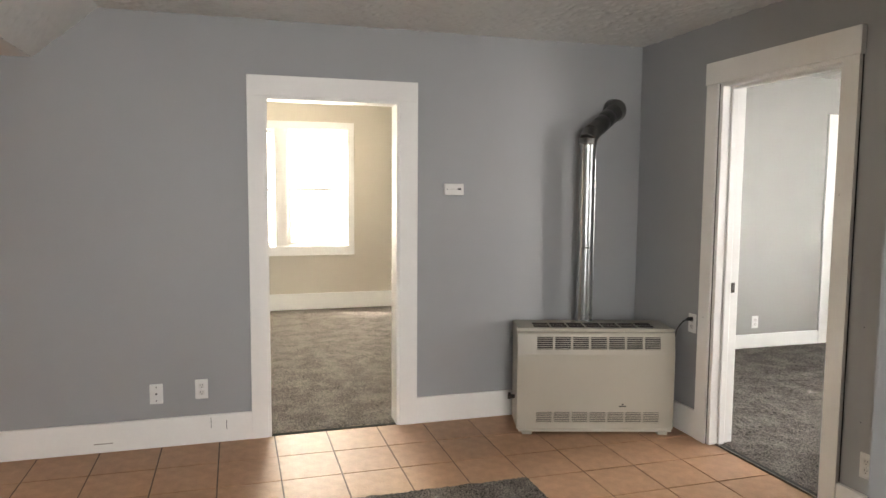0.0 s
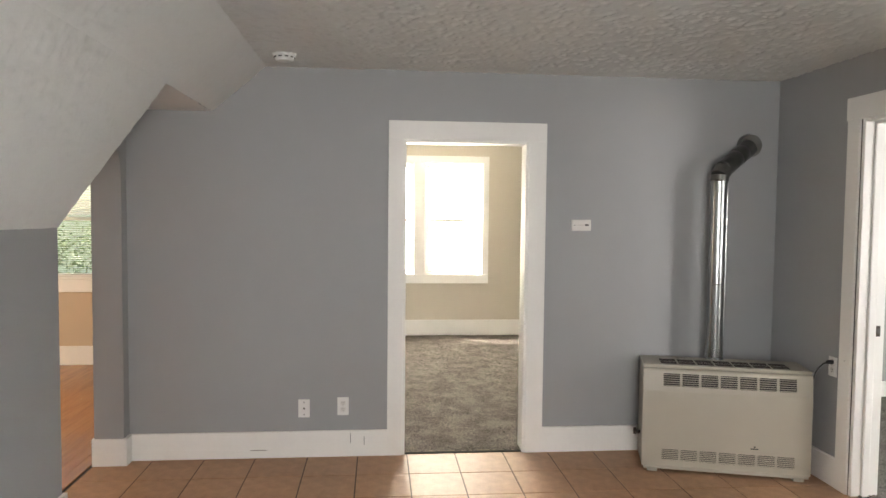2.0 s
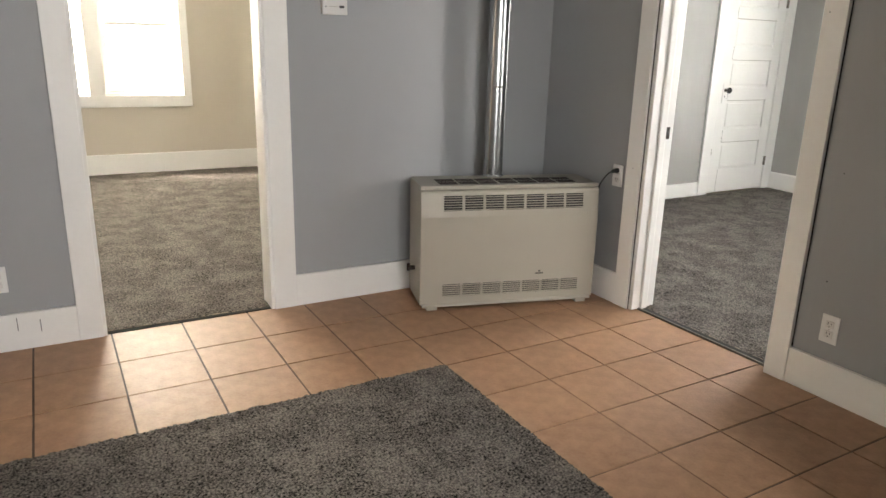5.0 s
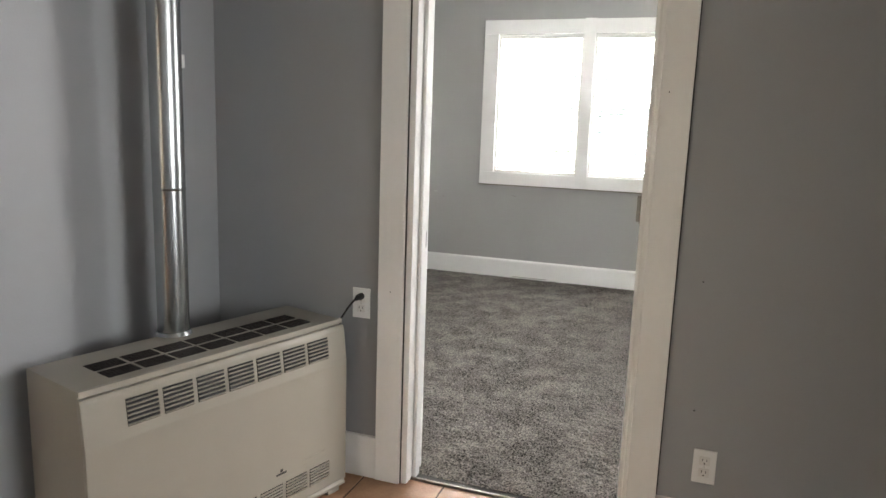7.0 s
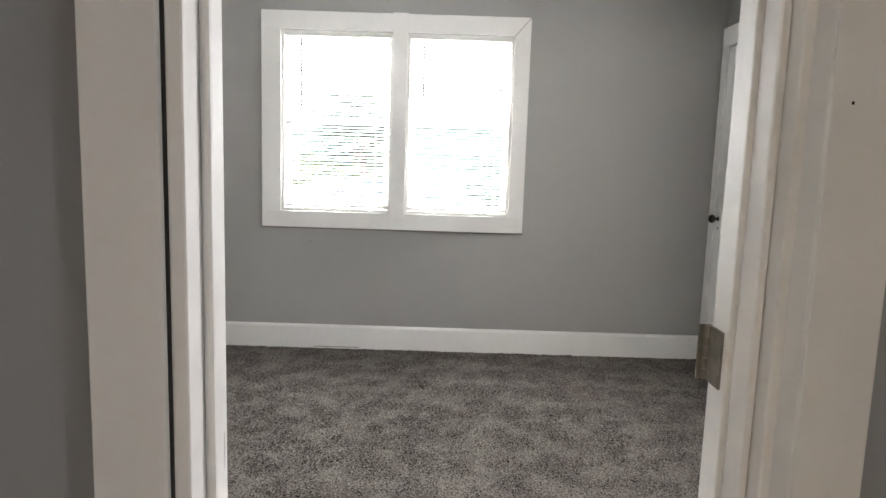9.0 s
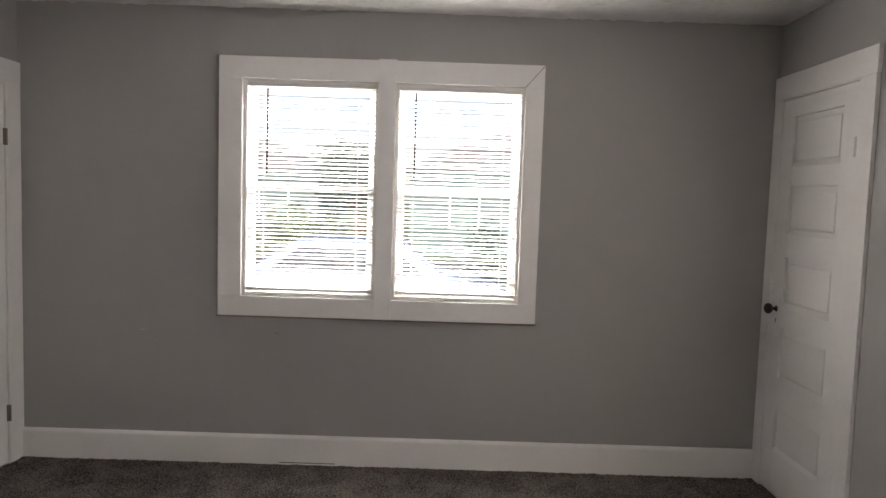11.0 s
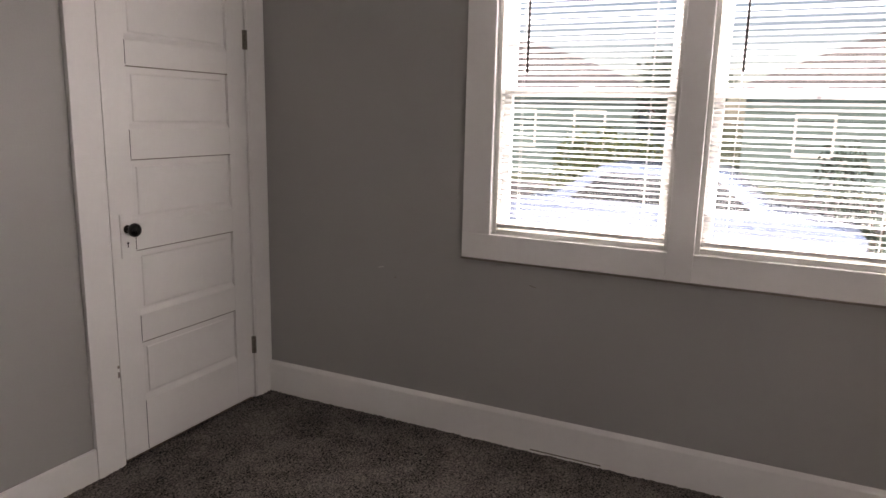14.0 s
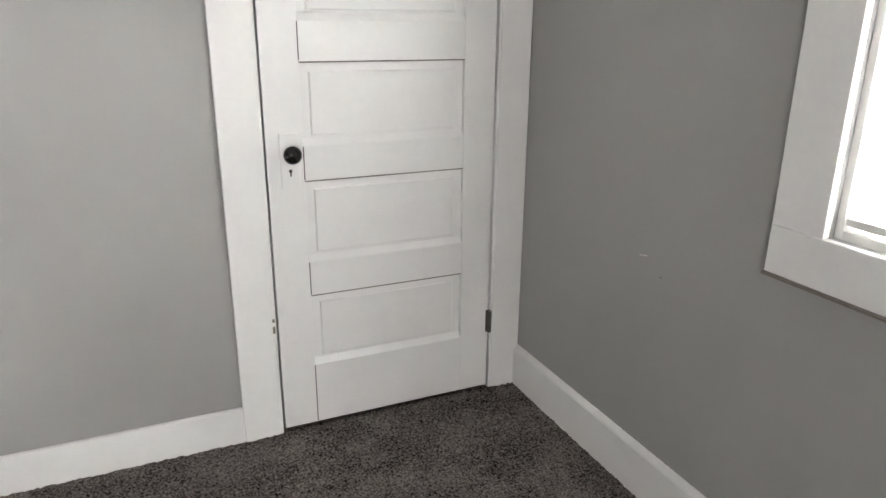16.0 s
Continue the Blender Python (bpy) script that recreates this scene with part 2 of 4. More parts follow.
def part(name, bm, mat, parent=None, label="", bevel=0.0, smooth=False):
    if bevel:
        bmesh.ops.bevel(bm, geom=list(bm.edges), offset=bevel, segments=2, affect="EDGES", profile=0.6, clamp_overlap=True)
    me = bpy.data.meshes.new(name)
    bm.to_mesh(me)
    bm.free()
    me.materials.append(M[mat])
    if smooth:
        for p in me.polygons:
            p.use_smooth = True
        me.set_sharp_from_angle(angle=radians(35))
    ob = new(name, me)
    if parent:
        ob.parent = parent
    if label:
        ob["label"] = label
    return ob


def slab(name, mat, x0, x1, y0, y1, z0, z1, parent=None, label="", bevel=0.0):
    bm = bmesh.new()
    box(bm, x0, x1, y0, y1, z0, z1)
    return part(name, bm, mat, parent, label, bevel)


def thing(name, label, category, group="", at=None, kind=""):
    ob = new(name)
    ob.empty_display_size = 0.1
    if at is not None:
        ob.matrix_world = at
    return tagged(ob, label, category, group, kind)


def structure(ob, label, category):
    return tagged(ob, label, category, kind="structure")


def sheet(name, mat, origin, u, v, lu, lv, step, height):
    """A finely divided surface, lifted along its normal by height(x, y), with tangents u and v."""
    nu, nv = max(int(lu / step), 1), max(int(lv / step), 1)
    a, b = np.meshgrid(np.linspace(0, lu, nu + 1), np.linspace(0, lv, nv + 1))
    o, u, v = np.array(origin), np.array(u, float), np.array(v, float)
    n = np.cross(u, v)
    h, ja, jb = height(a, b)
    co = o + (a + ja)[..., None] * u + (b + jb)[..., None] * v + h[..., None] * n
    me = bpy.data.meshes.new(name)
    i = np.arange((nu + 1) * (nv + 1)).reshape(nv + 1, nu + 1)
    quads = np.stack([i[:-1, :-1], i[:-1, 1:], i[1:, 1:], i[1:, :-1]], -1).reshape(-1, 4)
    me.vertices.add(len(co.reshape(-1, 3)))
    me.vertices.foreach_set("co", co.reshape(-1))
    me.loops.add(quads.size)
    me.loops.foreach_set("vertex_index", quads.reshape(-1).astype(np.int32))
    me.polygons.add(len(quads))
    me.polygons.foreach_set("loop_start", np.arange(0, quads.size, 4, dtype=np.int32))
    me.update(calc_edges=True)
    me.validate()
    me.materials.append(M[mat])
    return new(name, me)


RNG = np.random.default_rng(7)


def smooth_noise(shape, cell):
    """Random values on a coarse lattice, blended between its points."""
    ny, nx = shape[0] // cell + 3, shape[1] // cell + 3
    g = RNG.random((ny, nx))
    y, x = np.arange(shape[0]) / cell, np.arange(shape[1]) / cell
    yi, xi = y.astype(int), x.astype(int)
    fy, fx = (y - yi)[:, None], (x - xi)[None]
    fy, fx = fy * fy * (3 - 2 * fy), fx * fx * (3 - 2 * fx)
    top = g[yi][:, xi] * (1 - fx) + g[yi][:, xi + 1] * fx
    low = g[yi + 1][:, xi] * (1 - fx) + g[yi + 1][:, xi + 1] * fx
    return top * (1 - fy) + low * fy


def pile(depth, step):
    def height(a, b):
        h = depth * (0.35 + 0.65 * RNG.random(a.shape)) * (0.7 + 0.6 * smooth_noise(a.shape, 5))
        j = step * 0.7
        return h, (RNG.random(a.shape) - 0.5) * j, (RNG.random(a.shape) - 0.5) * j
    return height


def knockdown(depth):
    """Trowelled plaster: flat-topped blobs over a plain ground."""
    def height(a, b):
        n = 0.5 * smooth_noise(a.shape, 4) + 0.5 * smooth_noise(a.shape, 2)
        h = depth * (np.clip((n - 0.54) * 6, 0, 1) + 0.15 * smooth_noise(a.shape, 2))
        return h, 0 * a, 0 * a
    return height

# ---- plan ----
CEIL, CEIL_B = 2.470, 2.585
WB = 0.14                       # thickness of the wall between main room and bedroom
WLX0, WLX1 = -4.38, -4.205      # wall with the arched passage
END_L, POST = -0.93, -0.093     # the passage's sides
EX, NY, SY = 3.900, 1.193, -3.055  # bedroom's east, north and south faces
AY = 4.37                       # window wall of the carpeted room to the north
LY, LX = 2.83, -8.4             # wood-floored room
AO = (-2.500, -1.696, 2.035)     # doorway in the heater wall: x, x, height
BO = (-1.665, -0.830, 2.115)    # doorway to the bedroom: y, y, height (rough)


def wall(name, mat, label, pieces):
    bm = bmesh.new()
    for p in pieces:
        box(bm, *p)
    return structure(part(name, bm, mat), label, "wall")


TOP = 2.70


def pierced(name, mat, label, axis, near, far, us, zs, holes):
    """One wall in one piece, with openings: a grid of lines along it and up, less the cells in holes."""
    def at(u, w, z):
        return (w, u, z) if axis == "x" else (u, w, z)
    bm = bmesh.new()
    cells = {(i, k) for i in range(len(us) - 1) for k in range(len(zs) - 1)} - set(holes)
    v = {(i, k, w): bm.verts.new(at(us[i], w, zs[k])) for i in range(len(us)) for k in range(len(zs)) for w in (near, far)}
    for i, k in cells:
        ring = [(i, k), (i + 1, k), (i + 1, k + 1), (i, k + 1)]
        for w in (near, far):
            bm.faces.new([v[(*c, w)] for c in ring])
        for (a, b), side in zip(zip(ring, ring[1:] + ring[:1]), ((i, k - 1), (i + 1, k), (i, k + 1), (i - 1, k))):
            if side not in cells:
                bm.faces.new((v[(*a, near)], v[(*b, near)], v[(*b, far)], v[(*a, far)]))
    bmesh.ops.recalc_face_normals(bm, faces=bm.faces)
    return structure(part(name, bm, mat), label, "wall")


pierced("wall_north", "wall", "smooth grey painted wall with a doorway", "y", 0, 0.12, (WLX1, AO[0], AO[1], 0), (0, AO[2], TOP), ((1, 0),))
pierced("wall_east", "wall", "grey painted wall with the bedroom doorway", "x", 0, WB,
        (BACK, BO[0], BO[1], AY), (0, BO[2], TOP), ((1, 0),))
bm = bmesh.new()
box(bm, WLX0, WLX1, BACK, END_L, 0, TOP)
box(bm, WLX0, WLX1, POST, AY, 0, TOP)
R, SPRING = 0.30, 1.75
arch = [(POST, TOP), (POST, SPRING)]
arch += [(POST - R + R * math.cos(a), SPRING + R * math.sin(a)) for a in (math.pi / 2 * k / 10 for k in range(1, 11))]
arch += [(END_L + R - R * math.cos(a), SPRING + R * math.sin(a)) for a in (math.pi / 2 * k / 10 for k in range(9, -1, -1))]
arch += [(END_L, TOP)]
prism(bm, arch, "x", WLX0, WLX1)
structure(part("wall_west", bm, "wall"), "grey painted wall with a round-cornered passage opening", "wall")
wall("wall_closet_projection", "wall", "grey painted closet corner standing out from the wall", [(-0.80, 0, -3.75, -2.602, 0, TOP)])
EAST_SKIRT = 0.155  # height of the baseboard along the east wall
# opening never in view, cut for the main room's fill lamp
pierced("wall_south", "wall", "grey painted wall with an added, unseen window", "y", BACK - 0.13, BACK, (WLX1, -2.85, -1.55, 0), (0, 0.85, 2.1, TOP), ((1, 1),))
# bedroom
WY0, WY1, WY2, WY3, WZ0, WZ1 = -1.638, -0.919, -0.819, -0.066, 0.980, 2.198
pierced("wall_bedroom_east", "wall_b", "warm grey painted wall with a double window", "x", EX, EX + 0.15,
        (SY, WY0, WY1, WY2, WY3, NY), (0, WZ0, WZ1, TOP), ((1, 1), (3, 1)))
wall("wall_bedroom_north", "wall_b", "warm grey painted wall with a closet door", [
    (WB, 2.943, NY, NY + 0.12, 0, TOP), (3.781, EX + 0.15, NY, NY + 0.12, 0, TOP), (2.943, 3.781, NY, NY + 0.12, 2.122, TOP)])
# the window opening is unseen, added for the bedroom fill lamp
pierced("wall_bedroom_south", "wall_b", "warm grey painted wall with a panel door and an added, unseen window", "y", SY - 0.12, SY,
        (WB, 1.13, 2.23, 3.105, 3.807, EX + 0.15), (0, 0.90, 2.10, 2.165, TOP), ((1, 1), (3, 0), (3, 1), (3, 2)))
# unseen boxes behind the closed doors, added so no daylight leaks round them
wall("wall_leak_block_north", "wall_b", "unseen plain walls added behind the door to keep daylight out", [
    (2.8, 4.05, NY + 0.7, NY + 0.8, 0, TOP), (2.7, 2.8, NY + 0.12, NY + 0.8, 0, TOP), (3.95, 4.05, NY + 0.12, NY + 0.7, 0, TOP)])
wall("wall_leak_block_south", "wall_b", "unseen plain walls added behind the door to keep daylight out", [
    (3.0, 4.05, SY - 0.8, SY - 0.7, 0, TOP), (2.9, 3.0, SY - 0.8, SY - 0.12, 0, TOP), (3.95, 4.05, SY - 0.7, SY - 0.12, 0, TOP)])
# carpeted room to the north
AX = (-2.945, -2.212, -2.067, -1.336)
AZ = (0.79, 2.209)
pierced("wall_north_room", "wall_a", "cream painted wall with a double window", "y", AY, AY + 0.14,
        (WLX1, *AX, WB), (0, *AZ, TOP), ((1, 1), (3, 1)))
# wood-floored room
LW = (-6.25, -5.35, 0.865, 2.065)
wall("wall_wood_room", "wall_l", "wall coloured tan for warm bounce light, with a window", [
    (LX, LW[0], LY, LY + 0.14, 0, TOP), (LW[1], WLX0, LY, LY + 0.14, 0, TOP),
    (LW[0], LW[1], LY, LY + 0.14, 0, LW[2]), (LW[0], LW[1], LY, LY + 0.14, LW[3], TOP)])
# the gap in this wall is added, unseen, to let the west lamp in
wall("wall_wood_room_west", "wall_l", "plain wall coloured tan for warm bounce light", [
    (LX - 0.14, LX, -3.1, -0.2, 0, TOP), (LX - 0.14, LX, 1.4, LY + 0.14, 0, TOP), (LX - 0.14, LX, -0.2, 1.4, 0, 0.85), (LX - 0.14, LX, -0.2, 1.4, 2.15, TOP)])
wall("wall_wood_room_south", "wall_l", "plain wall coloured tan for warm bounce light", [(LX, WLX0, -3.24, -3.1, 0, TOP)])

structure(slab("floor", "subfloor", LX - 0.2, EX + 0.2, BACK - 0.2, AY + 0.2, -0.25, -0.02), "plain subfloor under all the rooms", "floor")
# roof slab is out of view, added to block sky light above the ceilings
structure(slab("roof", "roofing", LX - 0.4, EX + 0.35, BACK - 0.4, AY + 0.4, TOP + 0.004, TOP + 0.16), "unseen flat grey roof slab added to keep sky light out", "roof")

# ---- ceilings ----
def ceiling(name, x0, x1, y0, y1, z, step, depth, label):
    ob = sheet(name, "ceiling", (x0, y1, z), (1, 0, 0), (0, -1, 0), x1 - x0, y1 - y0, step, knockdown(depth))
    return structure(ob, label, "ceiling")


ceiling("ceiling", -3.36, 0, BACK, 0, CEIL, 0.009, 0.0062, "off-white trowelled plaster ceiling with raised blobs")
ceiling("ceiling_bedroom", WB, EX, SY, NY, CEIL_B, 0.011, 0.007, "off-white trowelled plaster ceiling")
ceiling("ceiling_north_room", WLX1, 0, 0.12, AY, 2.62, 0.05, 0.005, "off-white plaster ceiling")
ceiling("ceiling_wood_room", LX, WLX0, -3.1, LY, 2.62, 0.08, 0.005, "off-white plaster ceiling")

# sloped ceiling beside the passage: upper slope to the wall, lower slope down to the west wall
A, B, C = (-3.36, CEIL), (-3.69, 2.185), (WLX1, 1.48)
def slope_sheet(name, p, q, y0, y1, label):
    d = Vector((q[0] - p[0], 0, q[1] - p[1]))
    ob = sheet(name, "slope", (p[0], y0, p[1]), d.normalized(), (0, 1, 0), d.length, y1 - y0, 0.012, knockdown(0.0035))
    return structure(ob, label, "ceiling")


slope_sheet("ceiling_slope_upper", A, B, BACK, 0, "white trowelled plaster slope below the ceiling")
slope_sheet("ceiling_slope_lower", B, C, BACK, END_L, "white trowelled plaster slope down to the wall")
structure(sheet("ceiling_passage", "slope", (WLX1, 0, 2.185), (1, 0, 0), (0, -1, 0), B[0] - WLX1, -END_L, 0.02, knockdown(0.003)), "flat white plaster soffit before the passage", "ceiling")
bm = bmesh.new()
prism(bm, [(B[0] - 0.004, B[1] - 0.008), (WLX1, C[1] + 0.004), (WLX1, 2.186), (B[0] - 0.004, 2.186)], "y", END_L - 0.03, END_L)
structure(part("ceiling_slope_end", bm, "slope"), "white plaster end of the slope", "ceiling")

# ---- carpets ----
def carpet(name, x0, x1, y0, y1, step, label, z=0.0):
    return structure(sheet(name, "carpet", (x0, y0, z), (1, 0, 0), (0, 1, 0), x1 - x0, y1 - y0, step, pile(0.010, step)), label, "carpet")


carpet("floor_carpet_main", WLX1, -1.236, -3.3, -0.990, 0.0075, "taupe cut-pile carpet inlaid between terracotta tiles")
carpet("floor_carpet_main_back", WLX1, -1.236, BACK, -3.3, 0.03, "taupe cut-pile carpet")
carpet("floor_carpet_bedroom", 0.075, EX, SY, NY, 0.0085, "taupe-grey cut-pile carpet with brushed patches")
carpet("floor_carpet_north_room", WLX1, 0, 0.03, AY, 0.014, "taupe cut-pile carpet with brushed patches")


# ---- trim ----
def board(name, label, *pieces, mat="trim", bevel=0.003, category="trim"):
    bm = bmesh.new()
    for p in pieces:
        box(bm, *p)
    return structure(part(name, bm, mat, bevel=bevel), label, category)


BB = 0.168
skirt = "white painted baseboard with scuffs"
board("baseboard", skirt, (WLX1 + 0.02, AO[0] - 0.098, -0.02, 0, 0, BB))
board("baseboard", skirt, (AO[1] + 0.116, -0.02, -0.02, 0, 0, BB))
board("baseboard", skirt, (-0.02, 0, -0.726, 0, 0, BB))
board("baseboard", skirt, (-0.02, 0, -2.602, -1.762, 0, EAST_SKIRT))
board("baseboard", skirt, (-0.82, 0, -2.602, -2.582, 0, EAST_SKIRT), (-0.82, -0.80, -3.75, -2.602, 0, EAST_SKIRT))
board("baseboard", skirt, (-0.02, 0, BACK, -3.75, 0, EAST_SKIRT))
board("baseboard", "white baseboard block wrapped round the passage corner", (WLX0 - 0.012, WLX1 + 0.02, POST - 0.014, 0.0, 0, BB))
board("baseboard", skirt, (WLX1, WLX1 + 0.02, BACK, END_L + 0.014, 0, BB))
board("baseboard", skirt, (WLX1, 0, BACK, BACK + 0.02, 0, BB))
bm = bmesh.new()
prism(bm, [(EX, 0), (EX - 0.021, 0), (EX - 0.021, 0.159), (EX - 0.017, 0.166), (EX - 0.004, 0.176), (EX, 0.176)], "y", SY, NY)
structure(part("baseboard", bm, "trim", bevel=0.0015), "white bedroom baseboard with a sloped top and chipped paint", "trim")
board("baseboard", "white bedroom baseboard", (WB, 2.818, NY - 0.018, NY, 0, 0.138), bevel=0.006)
board("baseboard", "white bedroom baseboard", (WB, 2.99, SY, SY + 0.018, 0, 0.150), bevel=0.006)
board("baseboard", "white bedroom baseboard", (WB, WB + 0.018, SY, -1.757, 0, 0.15), bevel=0.006)
board("baseboard", "white bedroom baseboard", (WB, WB + 0.018, -0.726, NY, 0, 0.15), bevel=0.006)
board("baseboard", "cream-lit white baseboard", (WLX1, 0, AY - 0.02, AY, 0, 0.205))
board("baseboard", "white baseboard lit warm", (LX, WLX0, LY - 0.02, LY, 0, 0.19))

# north doorway: casing, jambs
cas = "white painted flat door casing"
board("door_casing", cas, (AO[0] - 0.098, AO[0], -0.022, 0, 0, AO[2]))
board("door_casing", cas, (AO[1], AO[1] + 0.116, -0.022, 0, 0, AO[2]))
board("door_casing", cas, (AO[0] - 0.098, AO[1] + 0.116, -0.024, 0, AO[2], AO[2] + 0.117))
board("door_jamb", "white painted door jamb", (AO[0] - 0.004, AO[0] + 0.016, -0.012, 0.132, 0, AO[2]))
board("door_jamb", "white painted door jamb", (AO[1] - 0.016, AO[1] + 0.004, -0.012, 0.132, 0, AO[2]))
board("door_jamb", "white painted head jamb", (AO[0] + 0.016, AO[1] - 0.016, -0.012, 0.132, AO[2] - 0.018, AO[2] + 0.004))
board("threshold", "dark gap strip at the carpet's edge", (AO[0] + 0.016, AO[1] - 0.016, 0.004, 0.03, -0.015, 0.004), mat="crack", bevel=0)

# bedroom doorway
board("door_casing", "white painted door casing with a dark open joint", (-0.024, 0, -0.822, -0.722, 0, BO[2] - 0.004))
board("door_casing", cas, (-0.024, 0, -1.760, -1.664, 0, BO[2] - 0.004))
board("door_casing", "white painted head casing", (-0.028, 0, -1.768, -0.716, BO[2] - 0.004, 2.237))
board("door_jamb", "layered white jamb with worn paint edges", (-0.010, WB + 0.010, -0.850, -0.826, 0, BO[2] - 0.004), bevel=0.004)
board("door_jamb", "layered white jamb with worn paint edges", (0.030, WB + 0.010, -1.6685, -1.648, 0, BO[2] - 0.004), (-0.020, 0.030, -1.6685, -1.6625, 0, BO[2] - 0.004), bevel=0.003)
board("door_jamb", "white hinge-side jamb edge with thick paint", (0.124, WB + 0.050, -1.6475, -1.626, 0, BO[2] - 0.022), bevel=0.004)
board("door_jamb", "white painted head jamb", (-0.010, WB + 0.010, -1.6625, -0.850, BO[2] - 0.022, BO[2] + 0.002))
board("door_stop", "rounded white door stop", (0.045, 0.088, -0.866, -0.850, 0, BO[2] - 0.022), bevel=0.006)
board("door_stop", "rounded white door stop", (0.063, 0.1235, -1.6475, -1.634, 0, BO[2] - 0.022), bevel=0.007)
board("door_stop", "white head stop", (0.045, 0.088, -1.634, -0.866, BO[2] - 0.036, BO[2] - 0.022), bevel=0.004)
board("casing_joint", "dark open joint between casing and jamb", (-0.012, -0.006, -0.8262, -0.8215, 0, BO[2] - 0.006), mat="crack", bevel=0)
board("casing_joint", "dark open joint beside the casing", (-0.006, -0.002, -0.7225, -0.7195, 0.16, BO[2]), mat="crack", bevel=0)
board("casing_joint", "dark open joint beside the casing", (-0.006, -0.002, -1.7630, -1.7600, 0.16, BO[2]), mat="crack", bevel=0)
board("door_casing", cas, (WB, WB + 0.02, -0.83, -0.735, 0, BO[2]))
board("door_casing", cas, (WB, WB + 0.02, -1.755, -1.650, 0, BO[2]))
board("door_casing", cas, (WB, WB + 0.02, -1.755, -0.735, BO[2], 2.23))
# dark strip put in for the gap beside the metal edge strip
board("threshold", "dark strip for the gap between tile and carpet", (0.046, 0.080, -1.650, -0.850, -0.015, 0.004), mat="crack", bevel=0)


board("threshold", "thin worn metal edge strip along the tiles", (0.0345, 0.046, -1.650, -0.850, -0.012, 0.0075), mat="hinge", bevel=0.001)


# ---- doors ----
PANELS = ((0.246, 0.516), (0.639, 0.924), (1.040, 1.307), (1.431, 1.687), (1.790, 2.056))


def panel_door(name, width, height, knob_mat, label, cracks=True, hinge_mat="hinge"):
    """Five-panel door, face towards -y at y = 0, from x = 0 to width; knob near x = 0, hinges at the far side."""
    d = thing(name, label, "door", kind="structure")
    st, t = 0.118, 0.035
    for x0, x1 in ((0, st), (width - st, width)):
        slab("stile", "door", x0, x1, 0, t, 0.012, height, d, bevel=0.0015)
    edges = [0.012] + [v * height / 2.152 for p in PANELS for v in p] + [height]
    for k in range(0, len(edges), 2):
        slab("rail", "door", st, width - st, 0.0006, t, edges[k], edges[k + 1], d, bevel=0.0015)
    for k in range(1, len(edges) - 1, 2):
        z0, z1 = edges[k], edges[k + 1]
        bm = bmesh.new()
        x0, x1, g = st, width - st, 0.030
        # sunk panel: sloped border rising to a flat field
        o = [bm.verts.new(p) for p in ((x0, 0.016, z0), (x1, 0.016, z0), (x1, 0.016, z1), (x0, 0.016, z1))]
        i = [bm.verts.new(p) for p in ((x0 + g, 0.014, z0 + g), (x1 - g, 0.014, z0 + g), (x1 - g, 0.014, z1 - g), (x0 + g, 0.014, z1 - g))]
        f = [bm.verts.new(v.co + Vector((s[0] * 0.004, -0.004, s[1] * 0.004))) for v, s in zip(i, ((1, 1), (-1, 1), (-1, -1), (1, -1)))]
        k_ = [bm.verts.new((v.co.x, 0.026, v.co.z)) for v in o]
        for a, b in ((o, i), (i, f), (k_, o)):
            for q in range(4):
                bm.faces.new((a[q], a[(q + 1) % 4], b[(q + 1) % 4], b[q]))
        bm.faces.new(f), bm.faces.new(k_[::-1])
        bmesh.ops.recalc_face_normals(bm, faces=bm.faces)
        part("panel", bm, "door", d)
        bm = bmesh.new()
        prism(bm, [(0.0005, z0 - 0.0005), (0.016, z0 - 0.0005), (0.016, z0 + 0.024)], "x", x0, x1)
        part("moulding", bm, "door", d)
    for k in range(0, len(edges) if cracks else 0, 2):
        slab("joint", "crack", st - 0.0018, st + 0.0012, -0.0003, 0.003, edges[k] + 0.004, edges[k + 1] - 0.002, d)
        if k:
            # dark line paints the shade below each rail's lower edge
            slab("joint", "grime_and_shade", st, width - st, 0.0012, 0.0150, edges[k] - 0.0036, edges[k] + 0.0004, d)
    kz, kx = 1.022 * height / 2.152, 0.072
    pl = slab("escutcheon", "door", kx - 0.031, kx + 0.031, -0.0065, 0.001, kz - 0.118, kz + 0.062, d, "painted-over lock plate with a keyhole", bevel=0.0015)
    bm = bmesh.new()
    cyl(bm, (kx, -0.0073, kz - 0.058), (kx, -0.005, kz - 0.058), 0.0055)
    box(bm, kx - 0.0022, kx + 0.0022, -0.0073, -0.005, kz - 0.076, kz - 0.058)
    part("keyhole", bm, "slot", pl)
    bm = bmesh.new()
    cyl(bm, (kx, -0.004, kz), (kx, -0.034, kz), 0.010)
    cyl(bm, (kx, -0.004, kz), (kx, -0.010, kz), 0.019, 0.015)
    shank = part("knob_shank", bm, "bronze", d, smooth=True)
    bm = bmesh.new()
    ball(bm, (kx, -0.050, kz), 0.029, 1, 0.78, 1, 24)
    part("door_knob", bm, knob_mat, d, "glossy black round knob", smooth=True)
    for hz in (0.298, 1.857):
        hz *= height / 2.152
        hg = slab("hinge", hinge_mat, width - 0.010, width + 0.012, -0.0035, 0.004, hz - 0.045, hz + 0.045, d, "worn metal hinge half painted over", bevel=0.001)
        bm = bmesh.new()
        for k in range(5):
            cyl(bm, (width + 0.003, -0.009, hz - 0.045 + 0.018 * k), (width + 0.003, -0.009, hz - 0.028 + 0.018 * k), 0.0080, seg=10)
        part("knuckle", bm, hinge_mat, hg, smooth=True)
    return d


